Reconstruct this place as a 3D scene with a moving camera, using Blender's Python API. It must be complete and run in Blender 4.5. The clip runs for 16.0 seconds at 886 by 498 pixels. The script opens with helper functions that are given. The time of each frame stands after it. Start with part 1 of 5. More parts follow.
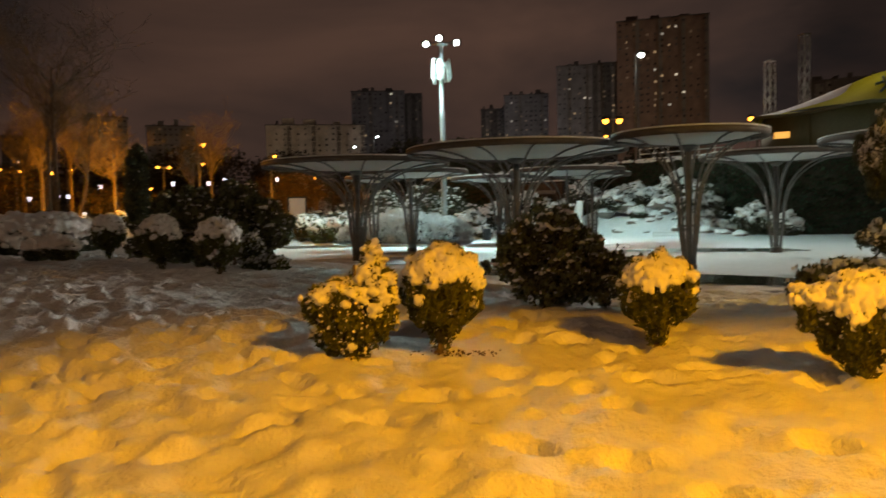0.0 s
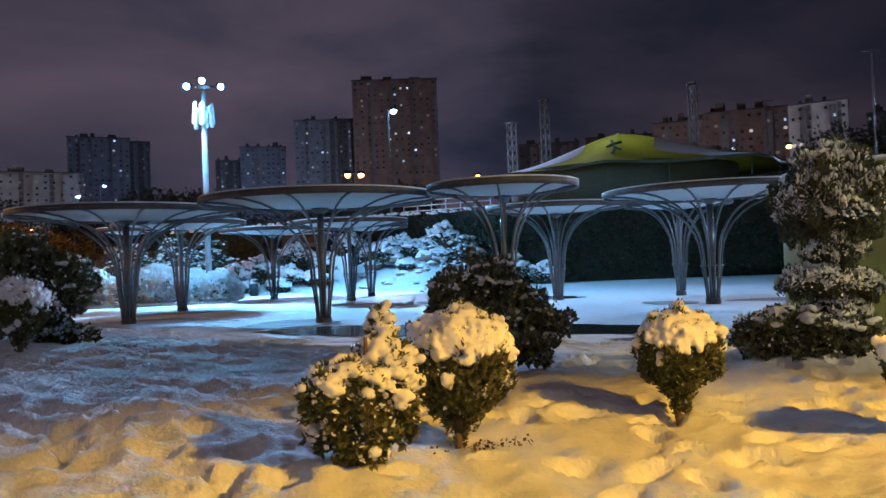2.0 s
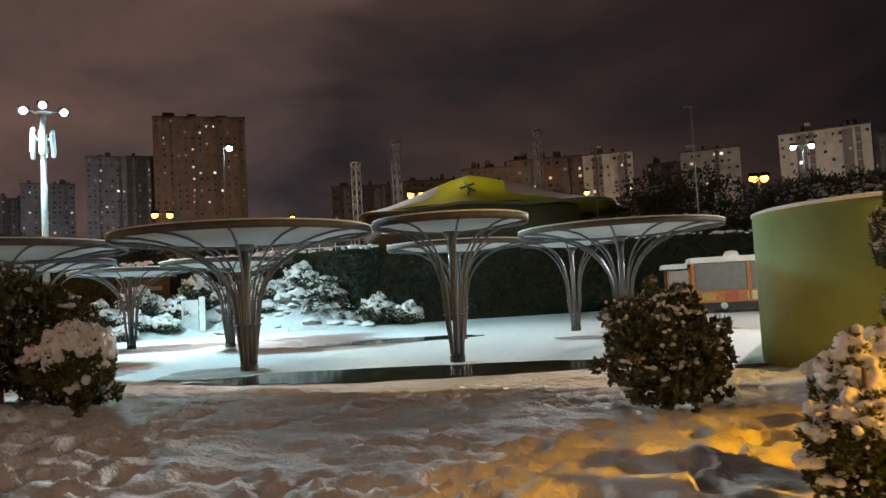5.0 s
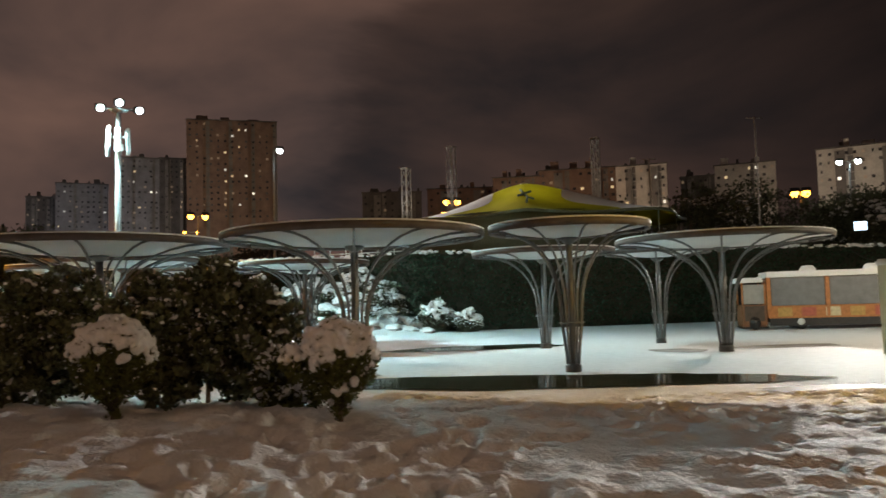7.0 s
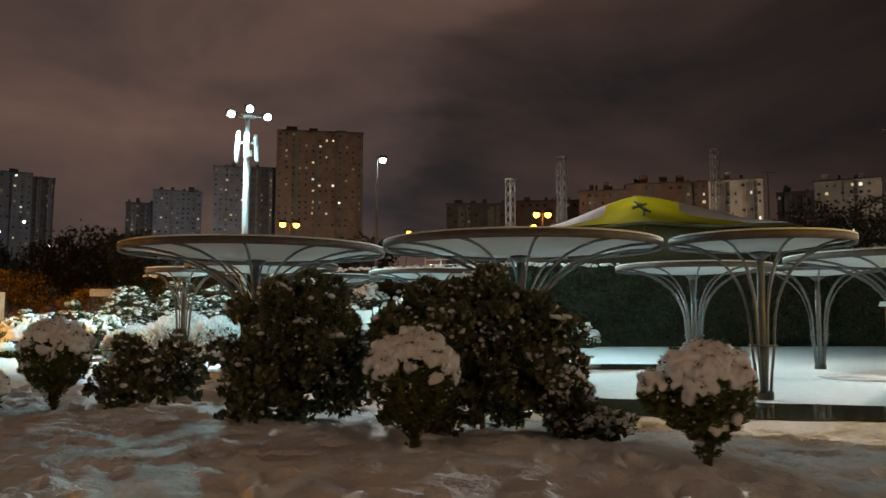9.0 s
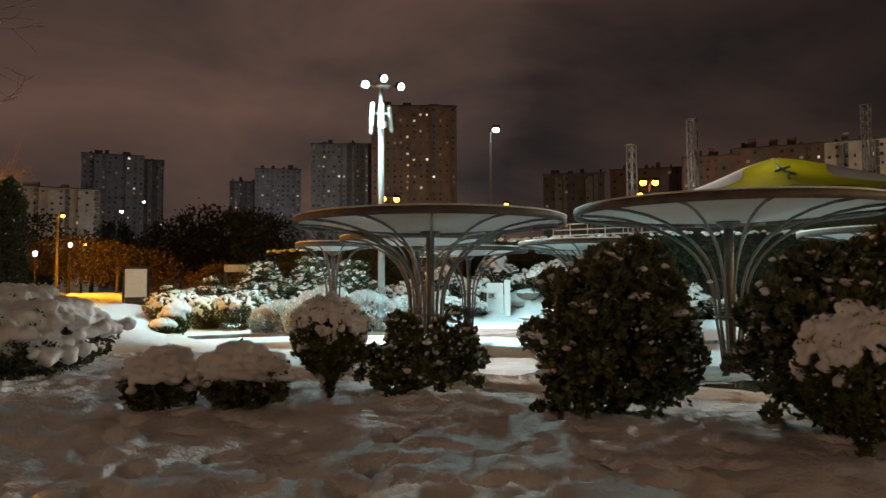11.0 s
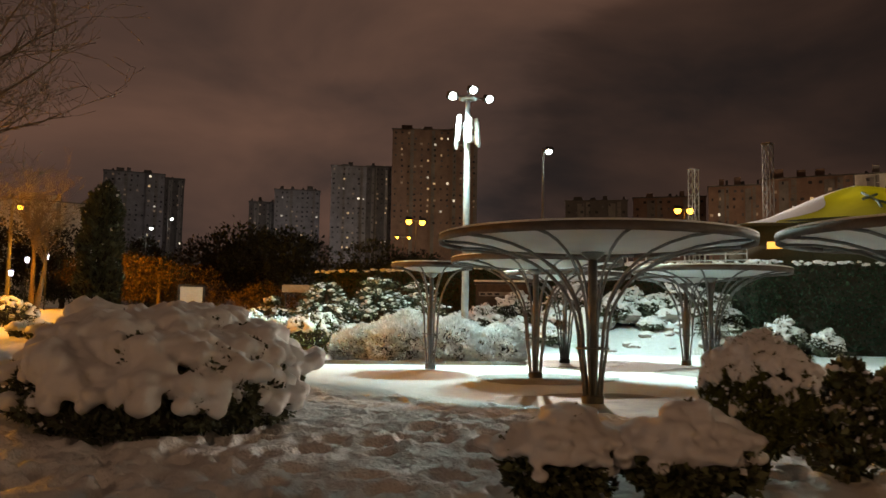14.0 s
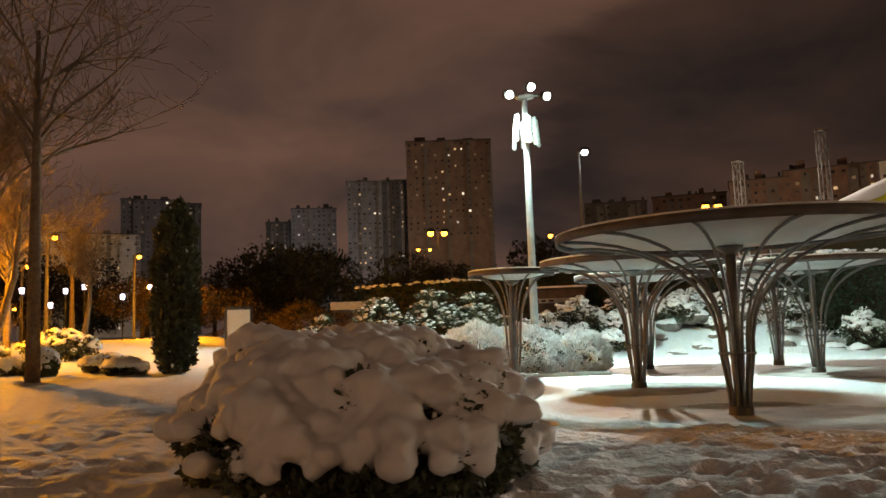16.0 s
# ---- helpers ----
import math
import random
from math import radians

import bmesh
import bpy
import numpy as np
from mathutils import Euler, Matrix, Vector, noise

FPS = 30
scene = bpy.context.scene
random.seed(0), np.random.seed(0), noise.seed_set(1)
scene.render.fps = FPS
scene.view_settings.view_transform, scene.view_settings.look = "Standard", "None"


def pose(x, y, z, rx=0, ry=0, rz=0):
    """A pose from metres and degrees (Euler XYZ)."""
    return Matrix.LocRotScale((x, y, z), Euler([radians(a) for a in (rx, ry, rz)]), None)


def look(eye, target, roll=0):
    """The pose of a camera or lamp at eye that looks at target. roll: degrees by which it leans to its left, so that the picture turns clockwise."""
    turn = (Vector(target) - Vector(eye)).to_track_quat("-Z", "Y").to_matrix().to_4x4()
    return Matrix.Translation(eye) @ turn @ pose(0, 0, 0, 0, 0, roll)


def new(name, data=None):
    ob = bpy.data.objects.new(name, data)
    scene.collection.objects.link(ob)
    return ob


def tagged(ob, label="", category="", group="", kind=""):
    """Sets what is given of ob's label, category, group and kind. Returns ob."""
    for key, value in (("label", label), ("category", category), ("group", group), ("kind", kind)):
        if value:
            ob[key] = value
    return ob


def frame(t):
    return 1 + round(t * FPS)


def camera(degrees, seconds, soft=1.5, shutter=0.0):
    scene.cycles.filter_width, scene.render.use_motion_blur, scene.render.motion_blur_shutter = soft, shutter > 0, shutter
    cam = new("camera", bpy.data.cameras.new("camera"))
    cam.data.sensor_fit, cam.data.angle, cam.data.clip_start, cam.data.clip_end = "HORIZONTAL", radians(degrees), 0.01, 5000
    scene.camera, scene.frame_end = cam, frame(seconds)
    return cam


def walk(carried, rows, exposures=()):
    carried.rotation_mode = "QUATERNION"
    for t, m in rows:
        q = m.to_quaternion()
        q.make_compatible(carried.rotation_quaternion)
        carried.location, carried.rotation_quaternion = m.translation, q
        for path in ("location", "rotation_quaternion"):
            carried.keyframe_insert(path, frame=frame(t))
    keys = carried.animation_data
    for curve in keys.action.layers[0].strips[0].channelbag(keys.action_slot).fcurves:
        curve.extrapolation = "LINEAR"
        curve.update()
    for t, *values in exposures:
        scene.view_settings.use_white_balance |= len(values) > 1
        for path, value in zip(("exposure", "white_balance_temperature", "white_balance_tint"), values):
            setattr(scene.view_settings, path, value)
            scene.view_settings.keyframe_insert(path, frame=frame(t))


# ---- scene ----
cam = camera(60.2, 16.0, soft=1.5, shutter=0.25)
METRES, EYE, TILT, LEAN, TURN = 20.5, 1.5, 0.0, 0.0, 0.0
ROWS = [
    (0.0, 0.0, 0.0, 0.0, -0.05, -2.5, 1.22),
    (0.5, -0.0228, 0.0183, 0.0008, -9.95, -0.2, -1.19),
    (1.0, -0.0443, 0.0392, 0.0008, -15.63, 0.22, -1.21),
    (1.5, -0.0673, 0.0595, 0.0004, -17.66, -0.38, -1.04),
    (2.0, -0.0875, 0.0834, 0.0027, -19.6, 0.9, 2.11),
    (2.5, -0.1069, 0.1049, 0.0033, -27.44, 1.56, 2.22),
    (3.0, -0.1266, 0.127, 0.0034, -30.11, 1.35, 4.67),
    (3.5, -0.1508, 0.1416, 0.0045, -32.2, 2.32, 4.06),
    (4.0, -0.1767, 0.1603, 0.0038, -32.95, 3.06, 5.1),
    (6.5, -0.2941, 0.2591, 0.0085, -36.1, 4.11, -0.57),
    (7.0, -0.3098, 0.2822, 0.0076, -32.43, 4.09, 1.62),
    (7.5, -0.3272, 0.307, 0.008, -28.94, 3.75, 0.35),
    (8.0, -0.3444, 0.3301, 0.0092, -29.23, 3.29, 1.18),
    (8.5, -0.3614, 0.3565, 0.0104, -28.0, 4.54, -0.73),
    (9.0, -0.3788, 0.3809, 0.011, -26.71, 5.06, -0.14),
    (9.5, -0.399, 0.4056, 0.0116, -24.09, 4.58, 2.24),
    (10.0, -0.4194, 0.4299, 0.012, -21.2, 3.28, 2.02),
    (12.5, -0.5107, 0.5686, 0.0122, -19.89, 2.85, -1.29),
    (13.0, -0.5314, 0.5959, 0.012, -20.17, 2.59, -2.55),
    (13.5, -0.5488, 0.6207, 0.0128, -19.71, 3.0, -1.26),
    (14.0, -0.5699, 0.6477, 0.0141, -18.96, 4.86, -0.99),
    (14.5, -0.5902, 0.6781, 0.0141, -18.02, 5.57, -0.73),
    (15.0, -0.6081, 0.7015, 0.0147, -16.58, 5.74, -1.04),
    (15.5, -0.6226, 0.726, 0.0159, -18.45, 5.89, 1.16),
    (16.0, -0.639, 0.756, 0.0164, -17.54, 5.7, 1.98),
]
EXPOSURES = [
    (0.0, -0.82, 7300, 10), (0.5, -0.45, 6000, 10), (1.0, -0.2, 4550, 13), (1.5, -0.25, 4700, 14), (2.0, -0.2, 4150, 15), (3.5, -0.15, 4600, 15), (4.2, 0.03, 5450, 9),
    (6.3, 0.10, 6600, 8), (8.5, 0.08, 6350, 5), (10.0, 0.0, 6300, 5), (12.3, -0.25, 7300, 9), (13.5, -0.18, 7600, 11), (16.0, -0.06, 7800, 14),
]
walk(cam, [(t, pose(0, 0, EYE, TILT, LEAN, TURN) @ pose(METRES * x, METRES * y, METRES * z, 90 + pitch, roll, yaw)) for t, x, y, z, yaw, pitch, roll in ROWS], EXPOSURES)

# ---- night sky: low clouds lit from below by the city ----
world = bpy.data.worlds.new("night_sky")
scene.world = world
world.use_nodes = True
wt = world.node_tree
wt.nodes.clear()


def node(tree, kind, **inputs):
    n = tree.nodes.new(kind)
    for key, value in inputs.items():
        n.inputs[key.replace("_", " ")].default_value = value
    return n


w_out = wt.nodes.new("ShaderNodeOutputWorld")
w_bg = wt.nodes.new("ShaderNodeBackground")
w_bg.inputs["Strength"].default_value = 1.42
w_co = wt.nodes.new("ShaderNodeTexCoord")
w_map = wt.nodes.new("ShaderNodeMapping")
w_map.inputs["Scale"].default_value = (1.0, 1.0, 2.6)
w_map.inputs["Rotation"].default_value = (0.0, 0.0, radians(14))
w_map.inputs["Location"].default_value = (0.35, 0.1, 0.2)
w_n1 = node(wt, "ShaderNodeTexNoise", Scale=2.2, Detail=6.0, Roughness=0.5, Distortion=0.35)
w_ramp = wt.nodes.new("ShaderNodeValToRGB")
w_ramp.color_ramp.elements[0].position, w_ramp.color_ramp.elements[0].color = 0.33, (0.016, 0.0135, 0.0145, 1)
w_ramp.color_ramp.elements[1].position, w_ramp.color_ramp.elements[1].color = 0.67, (0.074, 0.042, 0.033, 1)
wt.links.new(w_co.outputs["Generated"], w_map.inputs["Vector"])
wt.links.new(w_map.outputs["Vector"], w_n1.inputs["Vector"])
wt.links.new(w_n1.outputs["Fac"], w_ramp.inputs["Fac"])
w_dot = wt.nodes.new("ShaderNodeVectorMath")
w_dot.operation = "DOT_PRODUCT"
w_dot.inputs[1].default_value = (0.18, 0.96, -0.11)
w_glow = wt.nodes.new("ShaderNodeMapRange")
w_glow.inputs["From Min"].default_value, w_glow.inputs["From Max"].default_value = 0.54, 1.0
w_glow.inputs["To Min"].default_value, w_glow.inputs["To Max"].default_value = 0.46, 1.45
w_mul = wt.nodes.new("ShaderNodeVectorMath")
w_mul.operation = "SCALE"
wt.links.new(w_co.outputs["Generated"], w_dot.inputs[0])
wt.links.new(w_dot.outputs["Value"], w_glow.inputs["Value"])
wt.links.new(w_ramp.outputs["Color"], w_mul.inputs[0])
wt.links.new(w_glow.outputs["Result"], w_mul.inputs["Scale"])
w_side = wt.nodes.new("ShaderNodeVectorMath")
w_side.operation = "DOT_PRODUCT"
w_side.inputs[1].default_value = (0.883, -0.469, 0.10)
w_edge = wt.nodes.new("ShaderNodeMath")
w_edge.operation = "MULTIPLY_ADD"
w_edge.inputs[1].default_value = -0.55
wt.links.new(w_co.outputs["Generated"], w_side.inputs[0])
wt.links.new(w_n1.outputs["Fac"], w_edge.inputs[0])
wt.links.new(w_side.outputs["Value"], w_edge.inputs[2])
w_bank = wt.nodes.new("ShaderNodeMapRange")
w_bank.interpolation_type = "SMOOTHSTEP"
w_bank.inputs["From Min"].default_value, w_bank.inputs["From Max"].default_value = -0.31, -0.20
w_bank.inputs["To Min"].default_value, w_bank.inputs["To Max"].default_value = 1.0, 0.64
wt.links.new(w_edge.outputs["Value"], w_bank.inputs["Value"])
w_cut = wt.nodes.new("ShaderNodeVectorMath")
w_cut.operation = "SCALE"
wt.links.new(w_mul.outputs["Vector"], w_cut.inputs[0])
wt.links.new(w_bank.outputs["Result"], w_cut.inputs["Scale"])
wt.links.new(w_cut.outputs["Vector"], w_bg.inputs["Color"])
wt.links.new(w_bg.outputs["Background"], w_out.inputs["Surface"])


def lamp(name, kind, eye, target, power, colour, size=0.3, cone=120, blend=0.6):
    data = bpy.data.lights.new(name, kind)
    data.energy, data.color, data.shadow_soft_size = power, colour, size
    if kind == "SPOT":
        data.spot_size, data.spot_blend = radians(cone), blend
    ob = new(name, data)
    ob.matrix_world = look(eye, target)
    return ob


SODIUM = (1.0, 0.41, 0.004)
WHITE = (0.58, 0.96, 1.0)
# street lamp beside the path, behind the start of the walk
lamp("path_lamp_light", "SPOT", (4.8, -1.4, 5.6), (3.0, 0.6, 0.0), 6900, SODIUM, 0.15, 84, 0.2)
# unseen fill lights further behind and aside, added to lift the garden snow
lamp("rear_fill_light", "POINT", (-5.0, -7.0, 7.5), (0, 0, 0), 1250, (1.0, 0.57, 0.30), 0.4)
lamp("rear_fill_light_two", "POINT", (-24.0, 6.0, 8.0), (0, 0, 0), 900, (1.0, 0.62, 0.40), 0.4)
# unseen spot aside, added to brighten the curved painted wall alone
lamp("wall_fill_light", "SPOT", (11.5, 1.0, 6.5), (9.3, 9.2, 1.0), 5200, (1.0, 0.60, 0.13), 0.3, 62, 0.5)
# three floodlight heads of the tall mast
MAST = (0.12, 44.7)
lamp("flood_light_a", "SPOT", (MAST[0] - 0.85, MAST[1] - 0.75, 11.4), (-4.0, 45.5, 0.0), 14000, WHITE, 0.25, 132, 1.0)
lamp("flood_light_b", "SPOT", (MAST[0] - 0.1, MAST[1] - 1.3, 11.5), (3.7, 30.5, 0.0), 12500, WHITE, 0.25, 90, 1.0)
lamp("flood_light_c", "SPOT", (MAST[0] + 0.9, MAST[1] - 0.7, 11.4), (9.5, 40.0, 0.0), 20500, WHITE, 0.25, 112, 1.0)
# lamps on the terrace and beyond the wall
lamp("terrace_flood_light", "SPOT", (19.3, 75.0, 16.9), (12.0, 30.0, 0.0), 36000, (1.0, 0.96, 0.90), 0.3, 112, 0.9)
lamp("hill_flood_light", "SPOT", (116.7, 74.3, 22.6), (16.0, 23.0, 0.0), 420000, (1.0, 0.94, 0.88), 0.5, 15, 0.6)
# unseen light, added to brighten the train's side and the right of the court
lamp("court_fill_light", "POINT", (24.5, 13.5, 6.5), (0, 0, 0), 4200, (1.0, 0.84, 0.62), 0.3)
lamp("tent_light", "POINT", (30.0, 51.0, 7.4), (0, 0, 0), 380, (1.0, 0.95, 0.75), 0.3)
for place, power in (((-21.0, 40.5, 4.8), 7200), ((-24.0, 60.0, 7.5), 5500), ((-16.0, 74.0, 6.0), 4000)):
    lamp("garden_lamp_light", "POINT", place, (0, 0, 0), power, (1.0, 0.38, 0.02), 0.25)
# unseen point lights, added to brighten the flats of the quarters on the hill
for place, power, tone in (((80.0, 330.0, 15.0), 52000, (1.0, 0.74, 0.48)), ((140.0, 190.0, 14.0), 38000, (1.0, 0.68, 0.46)), ((195.0, 105.0, 14.0), 36000, (1.0, 0.8, 0.62)), ((20.0, 410.0, 15.0), 36000, (0.8, 0.85, 1.0)), ((-110.0, 330.0, 15.0), 30000, (1.0, 0.7, 0.45))):
    lamp("quarter_fill_light", "POINT", place, (0, 0, 0), power, tone, 1.0)


# ---- materials ----
def material(name, colour, rough=0.7, metal=0.0, spread=0.25, scale=8.0, bump=0.2, fine=60.0, emit=None, strength=0.0, island=0.0, specular=0.5, translucent=0.0, depth=0.02):
    m = bpy.data.materials.new(name)
    m.use_nodes = True
    nt = m.node_tree
    bsdf = nt.nodes["Principled BSDF"]
    bsdf.inputs["Roughness"].default_value = rough
    bsdf.inputs["Metallic"].default_value = metal
    bsdf.inputs["Specular IOR Level"].default_value = specular
    co = nt.nodes.new("ShaderNodeTexCoord")
    geo = nt.nodes.new("ShaderNodeNewGeometry")
    n1 = node(nt, "ShaderNodeTexNoise", Scale=scale, Detail=6.0, Roughness=0.6)
    n2 = node(nt, "ShaderNodeTexNoise", Scale=fine, Detail=3.0, Roughness=0.6)
    nt.links.new(geo.outputs["Position"], n1.inputs["Vector"])
    nt.links.new(geo.outputs["Position"], n2.inputs["Vector"])
    add = nt.nodes.new("ShaderNodeMath")
    add.operation = "MULTIPLY_ADD"
    add.inputs[1].default_value = 0.35
    nt.links.new(n2.outputs["Fac"], add.inputs[0])
    nt.links.new(n1.outputs["Fac"], add.inputs[2])
    ramp = nt.nodes.new("ShaderNodeValToRGB")
    lo = [max(0.0, c * (1 - spread)) for c in colour]
    hi = [min(1.0, c * (1 + spread)) for c in colour]
    ramp.color_ramp.elements[0].position, ramp.color_ramp.elements[0].color = 0.45, (*lo, 1)
    ramp.color_ramp.elements[1].position, ramp.color_ramp.elements[1].color = 0.9, (*hi, 1)
    nt.links.new(add.outputs[0], ramp.inputs["Fac"])
    source = ramp.outputs["Color"]
    if island:
        info = nt.nodes.new("ShaderNodeHueSaturation")
        mr = nt.nodes.new("ShaderNodeMapRange")
        mr.inputs["To Min"].default_value, mr.inputs["To Max"].default_value = 1 - island, 1 + island
        nt.links.new(geo.outputs["Random Per Island"], mr.inputs["Value"])
        nt.links.new(mr.outputs["Result"], info.inputs["Value"])
        nt.links.new(source, info.inputs["Color"])
        source = info.outputs["Color"]
    nt.links.new(source, bsdf.inputs["Base Color"])
    if bump:
        b = node(nt, "ShaderNodeBump", Strength=bump, Distance=depth)
        nt.links.new(add.outputs[0], b.inputs["Height"])
        nt.links.new(b.outputs["Normal"], bsdf.inputs["Normal"])
    if emit:
        bsdf.inputs["Emission Color"].default_value = (*emit, 1)
        bsdf.inputs["Emission Strength"].default_value = strength
    if translucent:
        tr = nt.nodes.new("ShaderNodeBsdfTranslucent")
        tr.inputs["Color"].default_value = (*colour, 1)
        mix = nt.nodes.new("ShaderNodeMixShader")
        mix.inputs["Fac"].default_value = translucent
        out = nt.nodes["Material Output"]
        nt.links.new(bsdf.outputs[0], mix.inputs[1])
        nt.links.new(tr.outputs[0], mix.inputs[2])
        nt.links.new(mix.outputs[0], out.inputs["Surface"])
    return m


SNOW = material("snow", (0.80, 0.81, 0.83), 0.65, spread=0.08, scale=5.0, bump=1.0, fine=24.0, specular=0.3, depth=0.06)
SNOW_SOFT = material("settled_snow", (0.80, 0.81, 0.83), 0.7, spread=0.06, scale=6.0, bump=0.25, fine=50.0, specular=0.25)
FROST = material("frosted_twig_snow", (0.86, 0.88, 0.89), 0.75, spread=0.12, scale=5.0, bump=0.2, island=0.2)
WET = material("wet_paving", (0.05, 0.050, 0.034), 0.07, spread=0.5, scale=1.2, bump=0.06, fine=14.0, specular=0.35)
WET_DULL = material("damp_brown_paving", (0.07, 0.055, 0.04), 0.6, spread=0.5, scale=2.0, bump=0.2, fine=14.0)
SLUSH = material("slushy_paving", (0.30, 0.285, 0.27), 0.62, spread=0.5, scale=1.0, bump=0.2, fine=12.0)
LEAF = material("broad_leaf", (0.105, 0.118, 0.056), 0.5, spread=0.4, scale=5.0, bump=0.1, island=0.75)
THUJA = material("thuja_spray", (0.095, 0.105, 0.024), 0.7, spread=0.3, scale=5.0, bump=0.1, island=0.5)
PINE = material("pine_needles", (0.070, 0.085, 0.050), 0.7, spread=0.3, scale=3.0, bump=0.1, island=0.5)
# near-black crown filling: the shade among the twigs is put into this colour
CORE = material("inner_shade", (0.035, 0.033, 0.022), 0.9, spread=0.4, scale=20.0, bump=0.5)
BARK = material("bark", (0.16, 0.125, 0.09), 0.9, spread=0.4, scale=14.0, bump=0.8, fine=90.0)
STEEL = material("grey_painted_steel", (0.125, 0.13, 0.13), 0.42, metal=0.25, spread=0.25, scale=4.0, bump=0.05, fine=40.0)
SHOE = material("dark_base_shoe", (0.05, 0.05, 0.05), 0.5, spread=0.3)
RIM = material("weathered_rim", (0.085, 0.072, 0.065), 0.7, spread=0.35, scale=3.0, bump=0.2)
PANEL = material("white_canopy_panel", (0.78, 0.80, 0.80), 0.5, spread=0.07, scale=1.5, bump=0.03, translucent=0.35)
GALV = material("galvanised_steel", (0.62, 0.66, 0.66), 0.45, metal=0.2, spread=0.15, scale=3.0, bump=0.05)
WHITE_CASE = material("white_plastic_case", (0.78, 0.80, 0.80), 0.5, spread=0.05, bump=0.0)
TENT_GREEN = material("lime_tent_fabric", (0.50, 0.45, 0.016), 0.6, spread=0.12, scale=0.8, bump=0.1, fine=6.0, translucent=0.3)
TENT_DARK = material("dark_tent_fabric", (0.05, 0.055, 0.03), 0.7, spread=0.3)
LOGO = material("blue_grey_mark", (0.10, 0.16, 0.20), 0.6)
IVY = material("clipped_hedge", (0.034, 0.058, 0.038), 0.95, spread=0.45, scale=2.5, bump=0.8, fine=18.0, island=0.4, specular=0.05)
WALL_GREEN = material("green_painted_render", (0.25, 0.30, 0.085), 0.75, spread=0.12, scale=1.3, bump=0.12, fine=30.0)
WALL_DARK = material("dark_green_paint", (0.035, 0.055, 0.03), 0.75, spread=0.2, scale=2.0, bump=0.1)
WALL_CREAM = material("cream_paint", (0.62, 0.58, 0.46), 0.75, spread=0.1, scale=2.0, bump=0.1)
CONCRETE = material("concrete", (0.30, 0.29, 0.27), 0.85, spread=0.25, scale=1.5, bump=0.3)
ROCK = material("grey_rock", (0.20, 0.18, 0.16), 0.9, spread=0.4, scale=3.0, bump=0.9, fine=20.0)
WOOD_ORANGE = material("orange_varnished_wood", (0.42, 0.16, 0.045), 0.5, spread=0.3, scale=6.0, bump=0.15)
DARK_METAL = material("dark_metal", (0.03, 0.03, 0.032), 0.5, metal=0.3, spread=0.3)
TARP = material("grey_tarpaulin", (0.16, 0.165, 0.17), 0.55, spread=0.2, scale=3.0, bump=0.2)
BROWN = material("brown_cladding", (0.075, 0.055, 0.042), 0.8, spread=0.3, scale=3.0)
GLASS_DARK = material("dark_window_glass", (0.05, 0.05, 0.055), 0.12, spread=0.2, bump=0.0)
FLOOD_GLOW = material("floodlight_lens", (0.9, 0.95, 1.0), 0.3, emit=(0.72, 0.93, 1.0), strength=40.0, bump=0.0)
SODIUM_GLOW = material("sodium_lens", (1.0, 0.6, 0.2), 0.3, emit=(1.0, 0.36, 0.04), strength=13.0, bump=0.0)
WARM_WIN = material("warm_lit_window", (0.8, 0.7, 0.5), 0.4, emit=(1.0, 0.72, 0.40), strength=0.5, bump=0.0)
PALE_WIN = material("pale_lit_window", (0.8, 0.8, 0.8), 0.4, emit=(0.95, 0.95, 0.88), strength=0.5, bump=0.0)
DIM_WIN = material("dim_window", (0.06, 0.06, 0.065), 0.3, emit=(0.9, 0.7, 0.5), strength=0.012, bump=0.0)


# ---- mesh helpers ----
def link_mesh(name, verts, faces, mat, parent=None, label="", smooth=False):
    me = bpy.data.meshes.new(name)
    me.from_pydata(verts, [], faces)
    me.materials.append(mat)
    if smooth:
        me.shade_smooth()
    ob = new(name, me)
    if parent:
        ob.parent = parent
    if label:
        ob["label"] = label
    return ob


def part(name, bm, mat, parent=None, label="", smooth=False):
    me = bpy.data.meshes.new(name)
    bm.to_mesh(me)
    bm.free()
    me.materials.append(mat)
    if smooth:
        me.shade_smooth()
    ob = new(name, me)
    if parent:
        ob.parent = parent
    if label:
        ob["label"] = label
    return ob


def empty(name, m, label, category, group="", kind=""):
    ob = new(name)
    ob.matrix_world = m
    ob.empty_display_size = 0.1
    return tagged(ob, label, category, group, kind)


def box(bm, lo, hi, bevel=0.0):
    made = bmesh.ops.create_cube(bm, size=1.0)["verts"]
    for v in made:
        v.co = Vector([lo[k] + (v.co[k] + 0.5) * (hi[k] - lo[k]) for k in range(3)])
    if bevel:
        edges = list({e for v in made for e in v.link_edges})
        bmesh.ops.bevel(bm, geom=edges, offset=bevel, segments=2, affect="EDGES")
    return bm


def boxed(lo, hi, bevel=0.0):
    return box(bmesh.new(), lo, hi, bevel)


def tube_data(points, radii, sides=8, cap=True):
    """Verts and faces of a round bar along points."""
    pts = [Vector(p) for p in points]
    verts, faces = [], []
    side = None
    for i, p in enumerate(pts):
        d = (pts[min(i + 1, len(pts) - 1)] - pts[max(i - 1, 0)]).normalized()
        if side is None:
            side = d.orthogonal().normalized()
        side = (side - d * side.dot(d)).normalized()
        up = d.cross(side)
        for k in range(sides):
            a = 2 * math.pi * k / sides
            verts.append(p + (side * math.cos(a) + up * math.sin(a)) * radii[i])
    for i in range(len(pts) - 1):
        for k in range(sides):
            a, b = i * sides + k, i * sides + (k + 1) % sides
            faces.append((a, b, b + sides, a + sides))
    if cap:
        faces.append(tuple(range(sides - 1, -1, -1)))
        faces.append(tuple(range((len(pts) - 1) * sides, len(pts) * sides)))
    return verts, faces


